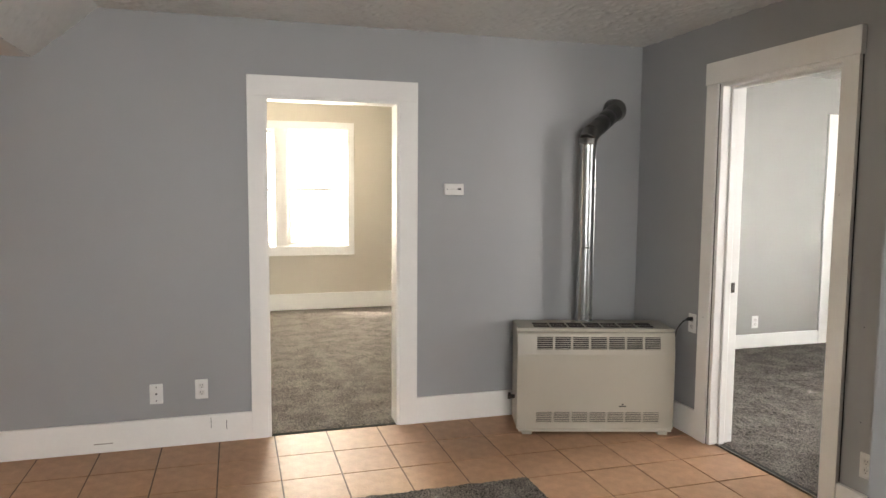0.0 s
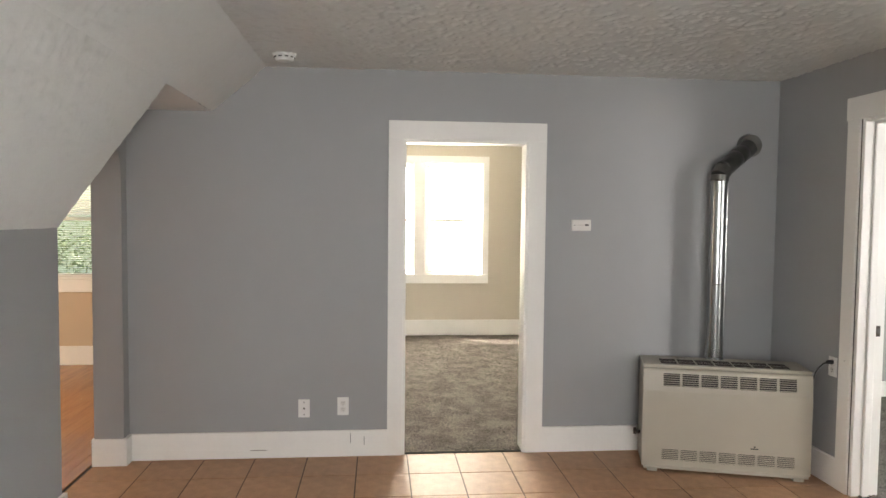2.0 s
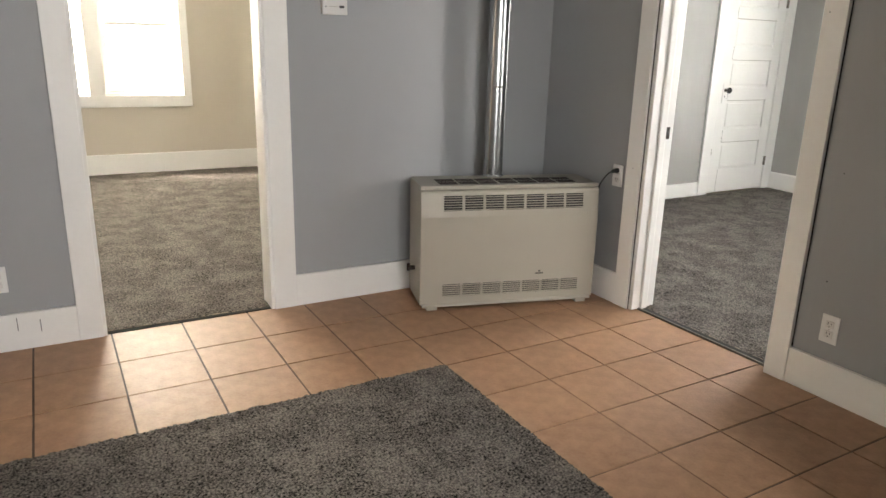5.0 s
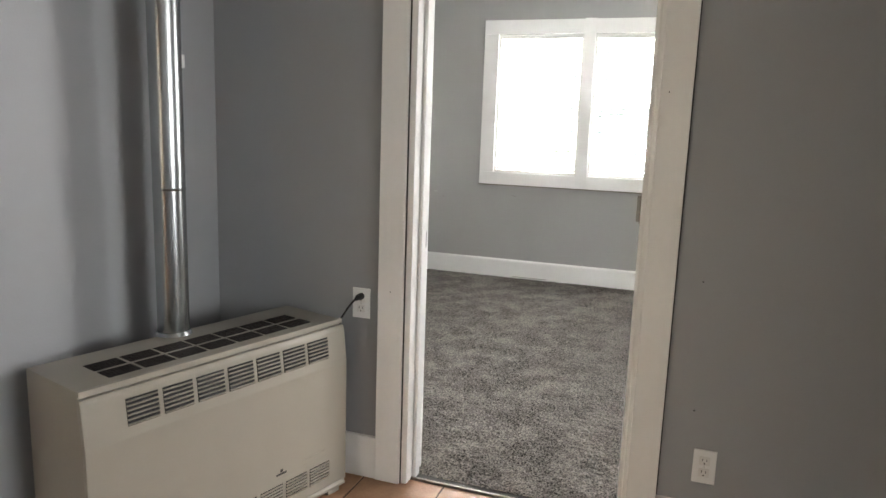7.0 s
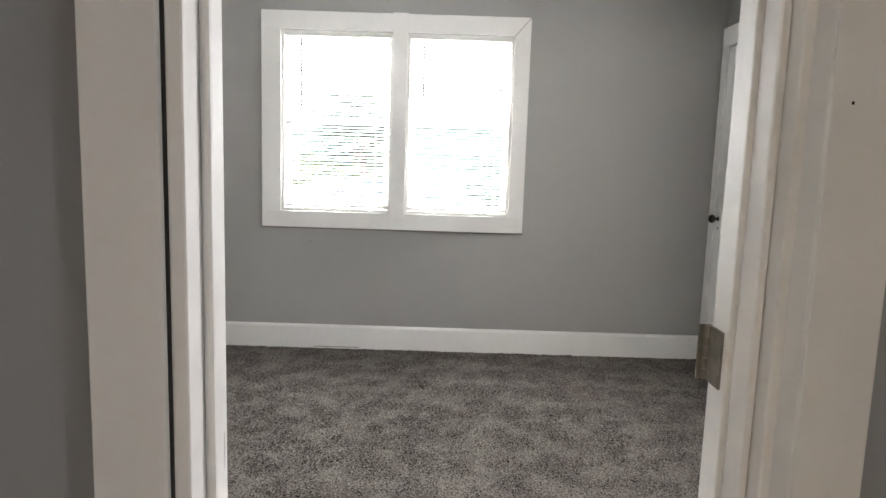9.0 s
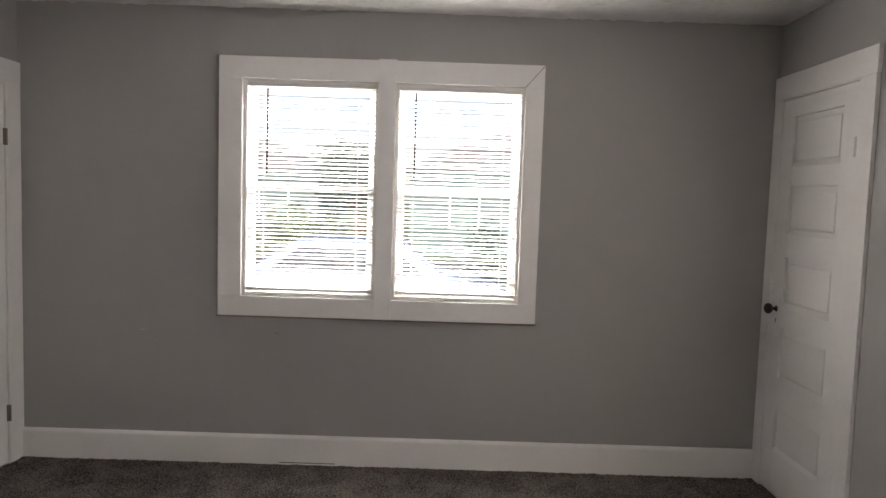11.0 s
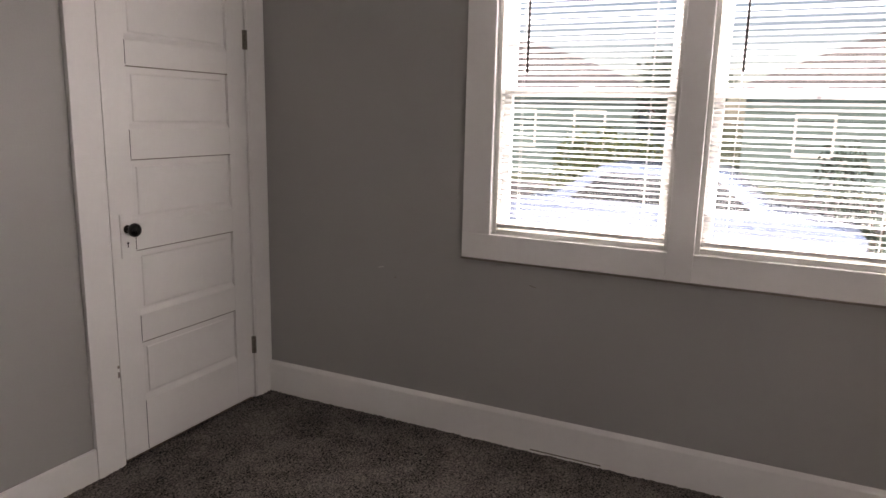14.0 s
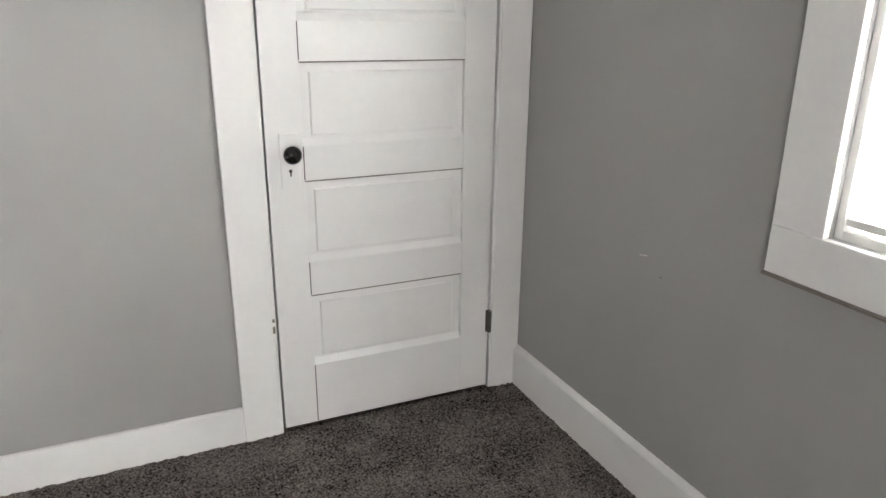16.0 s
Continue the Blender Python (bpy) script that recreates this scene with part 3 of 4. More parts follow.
north_door = panel_door("door_1", 0.803, 2.104, "knob", "closed white five-panel wooden door with a black knob")
north_door.matrix_world = pose(2.960, 1.184, 0.008)
south_door = panel_door("door_2", 0.688, 2.148, "bronze", "closed white five-panel wooden door with a dark knob", False, "door")
south_door.matrix_world = pose(3.800, SY + 0.012, 0.006, 0, 0, 180)
cas_n = "white painted door casing"
board("door_casing", cas_n, (2.818, 2.946, NY - 0.02, NY, 0, 2.122))
board("door_casing", cas_n, (3.778, EX - 0.003, NY - 0.02, NY, 0, 2.122))
board("door_casing", "white painted head casing", (2.814, EX - 0.003, NY - 0.022, NY, 2.122, 2.240))
board("door_jamb", "white painted door jamb", (2.943, 2.952, NY - 0.016, NY + 0.12, 0, 2.122), (3.770, 3.781, NY - 0.016, NY + 0.12, 0, 2.122), (2.952, 3.770, NY - 0.016, NY + 0.12, 2.115, 2.124))
board("door_casing", cas_n, (2.990, 3.108, SY, SY + 0.02, 0, 2.165))
board("door_casing", cas_n, (3.804, EX - 0.003, SY, SY + 0.02, 0, 2.165))
board("door_casing", "white painted head casing", (2.985, EX - 0.003, SY, SY + 0.022, 2.165, 2.290))
board("door_jamb", "white painted door jamb", (3.102, 3.109, SY - 0.12, SY + 0.016, 0, 2.165), (3.803, 3.810, SY - 0.12, SY + 0.016, 0, 2.165), (3.109, 3.803, SY - 0.12, SY + 0.016, 2.158, 2.167))

# hinge left on the bedroom doorway's jamb, its door taken off
hin = thing("jamb_hinge", "bare worn metal hinge on the painted door jamb", "hinge", at=pose(0.166, -1.626, 1.101))
slab("leaf", "hinge", -0.026, 0.026, -0.001, 0.0035, -0.046, 0.046, hin, bevel=0.0008)
slab("loose_leaf", "hinge", 0.030, 0.034, -0.002, 0.018, -0.046, 0.046, hin, bevel=0.0008)
bm = bmesh.new()
for k in range(5):
    cyl(bm, (0.031, 0.004, -0.046 + 0.0186 * k), (0.031, 0.004, -0.029 + 0.0186 * k), 0.0065, seg=12)
part("knuckle", bm, "hinge", hin, smooth=True)
for dz in (-0.032, 0.0, 0.032):
    bm = bmesh.new()
    cyl(bm, (-0.008 + dz * 0.3, 0.0030, dz), (-0.008 + dz * 0.3, 0.0045, dz), 0.0045, seg=10)
    part("screw", bm, "hinge", hin)
stp = thing("strike_plate", "small dark strike plate in the painted jamb", "strike plate", at=pose(0.112, -0.851, 0.938))
slab("plate", "bronze", -0.012, 0.012, -0.0025, 0.001, -0.03, 0.03, stp, bevel=0.0008)
slab("latch_hole", "slot", -0.006, 0.006, -0.0034, -0.002, -0.012, 0.012, stp)


# ---- windows ----
def window(name, label, m, w, h, z0, mid, casing, depth=0.15, sill=False):
    """A double-hung window in an opening of width w at local x 0..w, heights z0..z0+h; the room is towards -y, wall face at y = 0."""
    win = thing(name, label, "window", at=m, kind="structure")
    z1 = z0 + h
    for n, p in (("jamb_liner", (0, 0.018, 0.012, depth, z0, z1)), ("jamb_liner", (w - 0.018, w, 0.012, depth, z0, z1)),
                 ("head_liner", (0.018, w - 0.018, 0.012, depth, z1 - 0.018, z1)), ("sill_liner", (0.018, w - 0.018, 0.012, depth, z0, z0 + 0.02))):
        slab(n, "vinyl", *p, win, bevel=0.002)
    a, b = 0.018, w - 0.018
    for n, y, lo, hi in (("upper_sash", 0.085, mid - 0.018, z1 - 0.018), ("lower_sash", 0.055, z0 + 0.02, mid + 0.018)):
        bm = bmesh.new()
        s = 0.036
        for p in ((a, a + s, y, y + 0.028, lo, hi), (b - s, b, y, y + 0.028, lo, hi), (a + s, b - s, y + 0.001, y + 0.027, lo, lo + s), (a + s, b - s, y + 0.001, y + 0.027, hi - s, hi)):
            box(bm, *p)
        sash = part(n, bm, "vinyl", win, bevel=0.002)
        pane = slab("pane", "glass", a + s - 0.004, b - s + 0.004, y + 0.012, y + 0.016, lo + s - 0.004, hi - s + 0.004, sash)
        pane.visible_shadow = False
    slab("sash_lock", "vinyl", w / 2 - 0.03, w / 2 + 0.03, 0.046, 0.058, mid + 0.018, mid + 0.026, win, bevel=0.002)
    return win


def blind(name, label, m, w, z0, z1, pitch=0.0225, tilt=-19, wand=0.13, wand_len=0.48):
    b = thing(name, label, "window blind", group="window blinds", at=m)
    slab("headrail", "plate_off", 0.004, w - 0.004, 0.014, 0.040, z1 - 0.032, z1 - 0.004, b, bevel=0.002)
    slab("bottom_rail", "plate_off", 0.008, w - 0.008, 0.017, 0.038, z0, z0 + 0.018, b, bevel=0.003)
    bm = bmesh.new()
    half, k = 0.0125, 6
    rows = []
    for i in range(k + 1):
        u = -half + 2 * half * i / k
        crown = 0.0016 * (1 - (u / half) ** 2)
        rows.append([bm.verts.new((x, u, crown)) for x in (0.008, w - 0.008)])
    for p, q in zip(rows, rows[1:]):
        bm.faces.new((p[0], p[1], q[1], q[0]))
    bmesh.ops.solidify(bm, geom=list(bm.faces), thickness=0.0006)
    first = part("slat", bm, "slat", b, smooth=True)
    n = int((z1 - 0.045 - z0 - 0.025) / pitch)
    for i in range(n + 1):
        s = first if i == 0 else new("slat", first.data)
        s.parent = b
        sag = 0.0012 * math.sin(i * 2.1)
        s.matrix_local = pose(0, 0.027, z0 + 0.032 + i * pitch + sag, tilt + 1.5 * math.sin(i * 1.3), 0.10 * math.sin(i * 0.7), 0)
    for x in (0.11 * w / 0.74, w - 0.11 * w / 0.74):
        for y in (0.0145, 0.0395):
            bm = bmesh.new()
            cyl(bm, (x, y, z0 + 0.01), (x, y, z1 - 0.03), 0.0009, seg=6)
            part("ladder_cord", bm, "plate", b)
    if wand:
        bm = bmesh.new()
        cyl(bm, (wand, 0.006, z1 - 0.045 - wand_len), (wand, 0.008, z1 - 0.045), 0.0050, seg=6)
        part("tilt_wand", bm, "wand", b, "thin grey tilt wand")
    return b


def east(y):  # local frame of an opening in the bedroom's east wall, whose left end is at y
    return Matrix.Translation((EX, y, 0)) @ pose(0, 0, 0, 0, 0, -90)


for k, (y_left, w) in enumerate(((WY3, WY3 - WY2), (WY1, WY1 - WY0))):
    window(f"window_{k + 1}", "white double-hung vinyl window, closed", east(y_left), w, WZ1 - WZ0, WZ0, 1.597, None)
    blind("window_blind", "white mini blind lowered with open slats", east(y_left), w, WZ0 + 0.03, WZ1 - 0.004, wand=0.134 if k == 0 else 0.110)
wc = "white painted flat window casing"
X0, X1 = EX - 0.020, EX
board("window_casing", wc, (X0, X1, WY3, 0.065, WZ0, WZ1))
board("window_casing", wc, (X0, X1, -1.742, WY0, WZ0, WZ1))
board("window_casing", wc, (X0 - 0.003, X1, WY1, WY2, WZ0 - 0.112, WZ1 + 0.127))
board("window_casing", wc, (X0 - 0.001, X1, WY2, 0.065, WZ1, WZ1 + 0.121))
board("window_casing", wc, (X0 - 0.001, X1, -1.742, WY1, WZ1, WZ1 + 0.121))
board("window_casing", wc, (X0 - 0.001, X1, WY2, 0.065, WZ0 - 0.112, WZ0))
board("window_casing", wc, (X0 - 0.001, X1, -1.742, WY1, WZ0 - 0.112, WZ0))
board("window_sill", "dark strip under the window casing", (X0 - 0.006, X1, -1.747, 0.069, WZ0 - 0.120, WZ0 - 0.113), mat="grime_and_shade", bevel=0.001)
bm = bmesh.new()
box(bm, -0.001, 0.001, -0.0012, 0.0012, -0.08, 0.08, Matrix.Translation((X0 - 0.0012, -1.690, WZ1 + 0.06)) @ pose(0, 0, 0, 41, 0, 0))
structure(part("casing_joint", bm, "crack"), "open mitre joint in the window casing", "trim")

for k, (x0, x1) in enumerate(((AX[0], AX[1]), (AX[2], AX[3]))):
    window(f"window_{k + 3}", "unseen white double-hung window added for its daylight full of daylight", pose(x0, AY, 0), x1 - x0, AZ[1] - AZ[0], AZ[0], 1.478, None)
wc2 = "cream-lit white window casing"
board("window_casing", wc2, (AX[3], AX[3] + 0.082, AY - 0.02, AY, 0.79, 2.209))
board("window_casing", wc2, (AX[0] - 0.082, AX[0], AY - 0.02, AY, 0.79, 2.209))
board("window_casing", wc2, (AX[1], AX[2], AY - 0.02, AY, 0.79, 2.209))
board("window_casing", wc2, (AX[0] - 0.082, AX[3] + 0.082, AY - 0.022, AY, 2.209, 2.296))
board("window_casing", wc2, (AX[0] - 0.082, AX[3] + 0.082, AY - 0.022, AY, 0.675, 0.79))
window("window_5", "unseen white double-hung window added for its daylight over the wood floor", pose(LW[0], LY, 0), LW[1] - LW[0], LW[3] - LW[2], LW[2], 1.474, None)
blind("window_blind", "white mini blind lowered with open slats", pose(LW[0], LY, 0), LW[1] - LW[0], LW[2] + 0.02, LW[3] - 0.004, tilt=-13, wand=0)
board("window_casing", "white window casing lit warm", (LW[0] - 0.1, LW[0], LY - 0.02, LY, 0.865, 2.065), (LW[1], LW[1] + 0.1, LY - 0.02, LY, 0.865, 2.065), (LW[0] - 0.1, LW[1] + 0.1, LY - 0.022, LY, 2.065, 2.17), (LW[0] - 0.1, LW[1] + 0.1, LY - 0.03, LY, 0.74, 0.865))
# these last two windows are unseen, added round the fill lamps
window("window_7", "unseen white double-hung window added for its daylight", pose(2.23, SY, 0, 0, 0, 180), 1.1, 1.2, 0.90, 1.5, None, depth=0.09)
window("window_6", "unseen white double-hung window added for its daylight", pose(-1.55, BACK, 0, 0, 0, 180), 1.3, 1.25, 0.85, 1.48, None, depth=0.125)


# ---- gas heater standing across the corner ----
HW, HH, HD = 0.965, 0.655, 0.315
heater = thing("gas_heater", "beige enamelled gas wall heater standing across the corner on tiles", "heater", at=pose(-1.038, -0.370, 0, 0, 0, -16.2))
bm = bmesh.new()
prism(bm, [(0.012, 0.024), (0.012, 0.49), (0.026, 0.615), (0.040, HH), (HD, HH), (HD, 0.024)], "x", 0.004, HW - 0.004)
part("body", bm, "heater", heater, bevel=0.006, smooth=True)
bm = bmesh.new()
prism(bm, [(-0.004, 0.036), (-0.004, 0.500), (-0.001, 0.522), (0.011, 0.622), (0.017, 0.634), (0.030, 0.636), (0.030, 0.600), (0.013, 0.500), (0.013, 0.030)], "x", 0.0, HW)
front = part("front_panel", bm, "heater", heater, bevel=0.004)
bm = bmesh.new()
prism(bm, [(-0.010, 0.020), (-0.012, 0.030), (-0.006, 0.040), (0.010, 0.040), (0.010, 0.020)], "x", 0.012, HW - 0.012)
part("bottom_lip", bm, "heater", heater, bevel=0.002)
slab("end_crease", "heater", 0.900, HW - 0.006, -0.0036, 0.004, 0.508, 0.512, front, bevel=0.001)
slab("top_lip", "heater", 0.002, HW - 0.002, 0.020, 0.034, 0.640, 0.6575, heater, bevel=0.003)
gx0, gx1, n = 0.112, 0.882, 7
gw = (gx1 - gx0) / n
lean = math.degrees(math.atan2(0.012, 0.104))
for k in range(n):
    x0, x1 = gx0 + k * gw + 0.008, gx0 + (k + 1) * gw - 0.008
    # no hole: a black plate on the shell paints the shade behind the slats
    g = slab("louver_shade", "black", x0, x1, -0.0015, 0.004, -0.038, 0.038, heater)
    g.matrix_local = pose(0, 0.003, 0.570, -lean)
    for s in range(6):
        z = -0.032 + s * 0.0128
        bm = bmesh.new()
        box(bm, x0, x1, -0.005, 0.0, -0.0016, 0.0016, Matrix.Translation((0, 0, z)) @ pose(0, 0, 0, 25))
        sl = part("louver_slat", bm, "heater", g)
    g = slab("louver_shade", "black", x0, x1, -0.0055, -0.003, 0.075, 0.142, heater)
    for s in range(6):
        z = 0.081 + s * 0.0112
        bm = bmesh.new()
        box(bm, x0, x1, -0.005, 0.0, -0.0030, 0.0030, Matrix.Translation((0, -0.004, z)) @ pose(0, 0, 0, 25))
        part("louver_slat", bm, "heater", g)
    for r, (y0, y1) in enumerate(((0.070, 0.132), (0.148, 0.210))):
        tx0, tx1 = 0.105 + k * 0.108 + 0.006, 0.105 + (k + 1) * 0.108 - 0.006
        # black plate on the closed top, dark like the shade inside
        g = slab("top_louver_shade", "black", tx0, tx1, y0, y1, HH - 0.003, HH + 0.0012, heater)
        for s in range(5):
            yy = y0 + 0.008 + s * 0.0115
            slab("top_louver", "bronze", tx0, tx1, yy, yy + 0.0025, HH + 0.0012, HH + 0.0030, g)
for x in (0.035, HW - 0.095):
    slab("foot", "heater", x, x + 0.060, -0.006, 0.05, 0.0, 0.03, heater, bevel=0.006)
    slab("foot", "heater", x, x + 0.045, HD - 0.05, HD - 0.004, 0.0, 0.03, heater, bevel=0.005)
slab("maker_mark", "logo", 0.628, 0.672, -0.0052, -0.0035, 0.176, 0.183, front, "small dark maker's mark")
slab("maker_mark", "logo", 0.645, 0.656, -0.0052, -0.0035, 0.186, 0.196, front)
for k, (x0, x1, z) in enumerate(((0.745, 0.860, 0.186), (0.745, 0.845, 0.170), (0.630, 0.720, 0.160))):
    slab("printed_line", "label", x0, x1, -0.0050, -0.0035, z, z + 0.005, front)
slab("label_plate", "label", 0.738, 0.865, -0.0047, -0.0035, 0.163, 0.164, front)
# gas tap at the heater's side
bm = bmesh.new()
cyl(bm, (-0.03, 0.16, 0.19), (0.01, 0.16, 0.19), 0.012)
cyl(bm, (-0.03, 0.16, 0.175), (-0.03, 0.16, 0.215), 0.009)
part("gas_cock", bm, "bronze", heater, "dark gas tap")

# ---- flue pipe ----
flue = thing("flue_pipe", "galvanised steel flue pipe rising from the heater to the wall", "flue pipe", at=pose(-0.508, -0.205, HH))
for z0, z1, r in ((0.0, 0.492, 0.0505), (0.485, 1.080, 0.0500), (1.060, 1.150, 0.0515)):
    bm = bmesh.new()
    cyl(bm, (0, 0, z0), (0, 0, z1), r, r * 0.99, 32)
    pc = part("pipe_section", bm, "tin", flue, smooth=True)
    bm = bmesh.new()
    pts = [(0, 0, z1 - 0.016), (0, 0, z1 - 0.012), (0, 0, z1 - 0.008)]
    sweep(bm, pts, [r, r + 0.0022, r], 32)
    part("crimp", bm, "tin", pc, smooth=True)
bm = bmesh.new()
box(bm, 0.0445, 0.0525, -0.0165, -0.0135, 0.02, 1.05)
part("lock_seam", bm, "tin", flue)
bm = bmesh.new()
box(bm, 0.036, 0.0475, -0.036, -0.020, 0.86, 0.90)
part("tape_scrap", bm, "plate_off", flue, "torn scrap of foil tape")
path = [Vector(p) for p in ((0, 0, 1.135), (0.004, 0.003, 1.168), (0.036, 0.022, 1.213), (0.095, 0.056, 1.250), (0.158, 0.094, 1.289), (0.222, 0.134, 1.330), (0.282, 0.170, 1.368), (0.300, 0.2045, 1.385))]
for k in range(len(path) - 2):
    bm = bmesh.new()
    d = (path[k + 1] - path[k]) * 0.06
    sweep(bm, [path[k] - d, path[k], path[k + 1], path[k + 1] + d], [0.053, 0.0565, 0.0565, 0.053], 28)
    part("elbow_gore", bm, "tin_dull", flue, "dull grey adjustable elbow ring", smooth=True)
bm = bmesh.new()
cyl(bm, (0.292, 0.160, 1.378), (0.296, 0.2035, 1.381), 0.074, 0.079, 28)
part("wall_collar", bm, "tin_dull", flue, "dull round wall collar", smooth=True)
bm = bmesh.new()
cyl(bm, (0, 0, -0.002), (0, 0, 0.012), 0.060, 0.053, 28)
part("base_collar", bm, "tin", flue, smooth=True)


# ---- electrical ----
def outlet(m, label, kind="duplex"):
    o = thing("wall_outlet", label, "wall outlet", group="wall outlets", at=m)
    slab("cover_plate", "plate", -0.036, 0.036, -0.006, 0.0, -0.058, 0.058, o, bevel=0.0025)
    if kind == "duplex":
        for z in (-0.0205, 0.0205):
            bm = bmesh.new()
            box(bm, -0.0165, 0.0165, -0.0085, -0.004, z - 0.0145, z + 0.0145)
            rec = part("receptacle", bm, "plate_off", o, bevel=0.003)
            for x, hh in ((-0.0065, 0.0045), (0.0065, 0.0036)):
                slab("slot", "slot", x - 0.0012, x + 0.0012, -0.0092, -0.008, z + 0.004 - hh, z + 0.004 + hh, rec)
            bm = bmesh.new()
            cyl(bm, (0, -0.0092, z - 0.008), (0, -0.008, z - 0.008), 0.0026, seg=10)
            part("slot", bm, "slot", rec)
        holes = ((0, 0.0016),)
    else:
        holes = ((0.040, 0.0035), (0.0, 0.006), (-0.040, 0.0035))
    for z, r in holes:
        bm = bmesh.new()
        cyl(bm, (0, -0.0072, z), (0, -0.0055, z), r, seg=10)
        part("screw", bm, "slot" if kind != "duplex" else "hinge", o)
    return o


outlet(pose(-3.127, 0, 0.313), "white three-hole cover plate above the baseboard", "cable")
outlet(pose(-2.880, 0, 0.324), "white duplex outlet above the baseboard")
outlet(pose(0, -1.902, 0.286, 0, 0, -90), "white duplex outlet above the baseboard")
outlet(pose(0, -0.646, 0.694, 0, 0, -90), "white duplex outlet with the heater's plug in it")
outlet(pose(2.070, NY, 0.252), "white duplex outlet low on the bedroom wall")

cord = thing("power_cord", "black power cord plugged into the outlet beside the heater", "power cord", at=pose(0, 0, 0))
bm = bmesh.new()
sweep(bm, [(-0.008, -0.648, 0.722), (-0.020, -0.648, 0.722), (-0.034, -0.645, 0.721), (-0.046, -0.642, 0.716)], [0.013, 0.013, 0.011, 0.006], 12)
part("plug", bm, "rubber", cord, smooth=True)
bm = bmesh.new()
sweep(bm, [(-0.044, -0.642, 0.717), (-0.060, -0.636, 0.708), (-0.072, -0.622, 0.685), (-0.080, -0.602, 0.650), (-0.083, -0.588, 0.60), (-0.080, -0.575, 0.45), (-0.085, -0.55, 0.30), (-0.13, -0.50, 0.20)], 0.0042, 8)
part("cable", bm, "rubber", cord, smooth=True)

th = thing("thermostat", "small white wall thermostat with a dark window", "thermostat", at=pose(-1.343, 0, 1.500))
slab("case", "plate_off", -0.064, 0.064, -0.028, 0, -0.036, 0.036, th, bevel=0.005)
slab("display_window", "slot", 0.022, 0.046, -0.0292, -0.027, -0.004, 0.007, th)
slab("scale_line", "label", -0.030, 0.012, -0.0290, -0.027, 0.000, 0.002, th)
slab("lever", "slot", -0.050, -0.044, -0.0295, -0.027, -0.003, 0.003, th)

sm = thing("smoke_detector", "round white smoke detector on the plaster ceiling", "smoke detector", at=pose(-3.20, -0.36, CEIL))
bm = bmesh.new()
cyl(bm, (0, 0, -0.012), (0, 0, 0.0), 0.064, 0.066, 32)
part("base", bm, "plate", sm, bevel=0.002, smooth=True)
bm = bmesh.new()
cyl(bm, (0, 0, -0.042), (0, 0, -0.014), 0.048, 0.062, 32)
part("cover", bm, "plate", sm, bevel=0.004, smooth=True)
for k in range(10):
    a = 2 * math.pi * k / 10
    bm = bmesh.new()
    box(bm, -0.010, 0.010, -0.0015, 0.0015, -0.003, 0.003, Matrix.Translation((0.0575 * math.cos(a), 0.0575 * math.sin(a), -0.024)) @ pose(0, 0, 0, 0, 0, math.degrees(a) + 90))
    part("vent_slot", bm, "slot", sm)


# ---- scuffs on baseboards and walls ----
def scuff(name, label, *p, mat="grime_and_shade", turn=0):
    bm = bmesh.new()
    x0, x1, y0, y1, z0, z1 = p
    c = Vector(((x0 + x1) / 2, (y0 + y1) / 2, (z0 + z1) / 2))
    box(bm, x0 - c.x, x1 - c.x, y0 - c.y, y1 - c.y, z0 - c.z, z1 - c.z, Matrix.Translation(c) @ pose(0, 0, 0, turn if x1 - x0 < 0.01 else 0, turn if x1 - x0 >= 0.01 else 0, 0))
    return structure(part(name, bm, mat), label, "wear")


scuff("scuff_mark", "brown scrape on the baseboard", -3.46, -3.36, -0.0212, -0.0195, 0.050, 0.054)
scuff("scuff_mark", "cut line in the baseboard", -2.832, -2.829, -0.0212, -0.0195, 0.09, 0.15, mat="crack")
scuff("scuff_mark", "cut line in the baseboard", -2.745, -2.742, -0.0212, -0.0195, 0.075, 0.13, mat="crack")
scuff("scuff_mark", "scratch on the bedroom wall", EX - 0.0015, EX + 0.001, -0.285, -0.255, 0.765, 0.768, mat="grime_and_shade", turn=15)
scuff("scuff_mark", "scratch on the bedroom wall", EX - 0.0015, EX + 0.001, 0.480, 0.512, 0.765, 0.7675, mat="plate_off", turn=-12)
scuff("scuff_mark", "small nick in the bedroom wall", EX - 0.0015, EX + 0.001, 0.412, 0.420, 0.722, 0.727)
scuff("scuff_mark", "chipped paint at the baseboard's foot", EX - 0.0224, EX - 0.0205, -0.62, -0.30, 0.016, 0.021)
scuff("scuff_mark", "chipped paint on the casing's edge", 2.938, 2.9465, NY - 0.0212, NY - 0.0195, 0.40, 0.425, mat="grime_and_shade")
scuff("scuff_mark", "chipped paint on the casing's edge", 2.938, 2.9465, NY - 0.0212, NY - 0.0195, 0.44, 0.452, mat="grime_and_shade")


for x, y0, y1, z in ((-0.0248, -0.7745, -0.7715, 0.753), (-0.0248, -1.6925, -1.6895, 1.486), (-0.0008, -1.858, -1.852, 0.47), (-0.0008, -1.845, -1.841, 0.90)):
    scuff("nail_hole", "small dark nail hole in the paint", x, x + 0.0012, y0, y1, z, z + 0.004, mat="crack")


# ---- outside ----
structure(slab("ground", "grass", -300, 300, -300, 300, -0.72, -0.62), "mown lawn reaching to the horizon", "ground")
structure(slab("pavement", "concrete", 5.4, 12.0, -120, 120, -0.62, -0.55), "pale concrete pavement with parking apron", "pavement")
structure(slab("driveway", "concrete", 12.01, 17.0, 3.2, 14, -0.62, -0.56), "pale concrete driveway off the street", "driveway")
structure(slab("road", "asphalt", 17.01, 23.2, -120, 120, -0.616, -0.606), "pale grey worn asphalt street", "road")


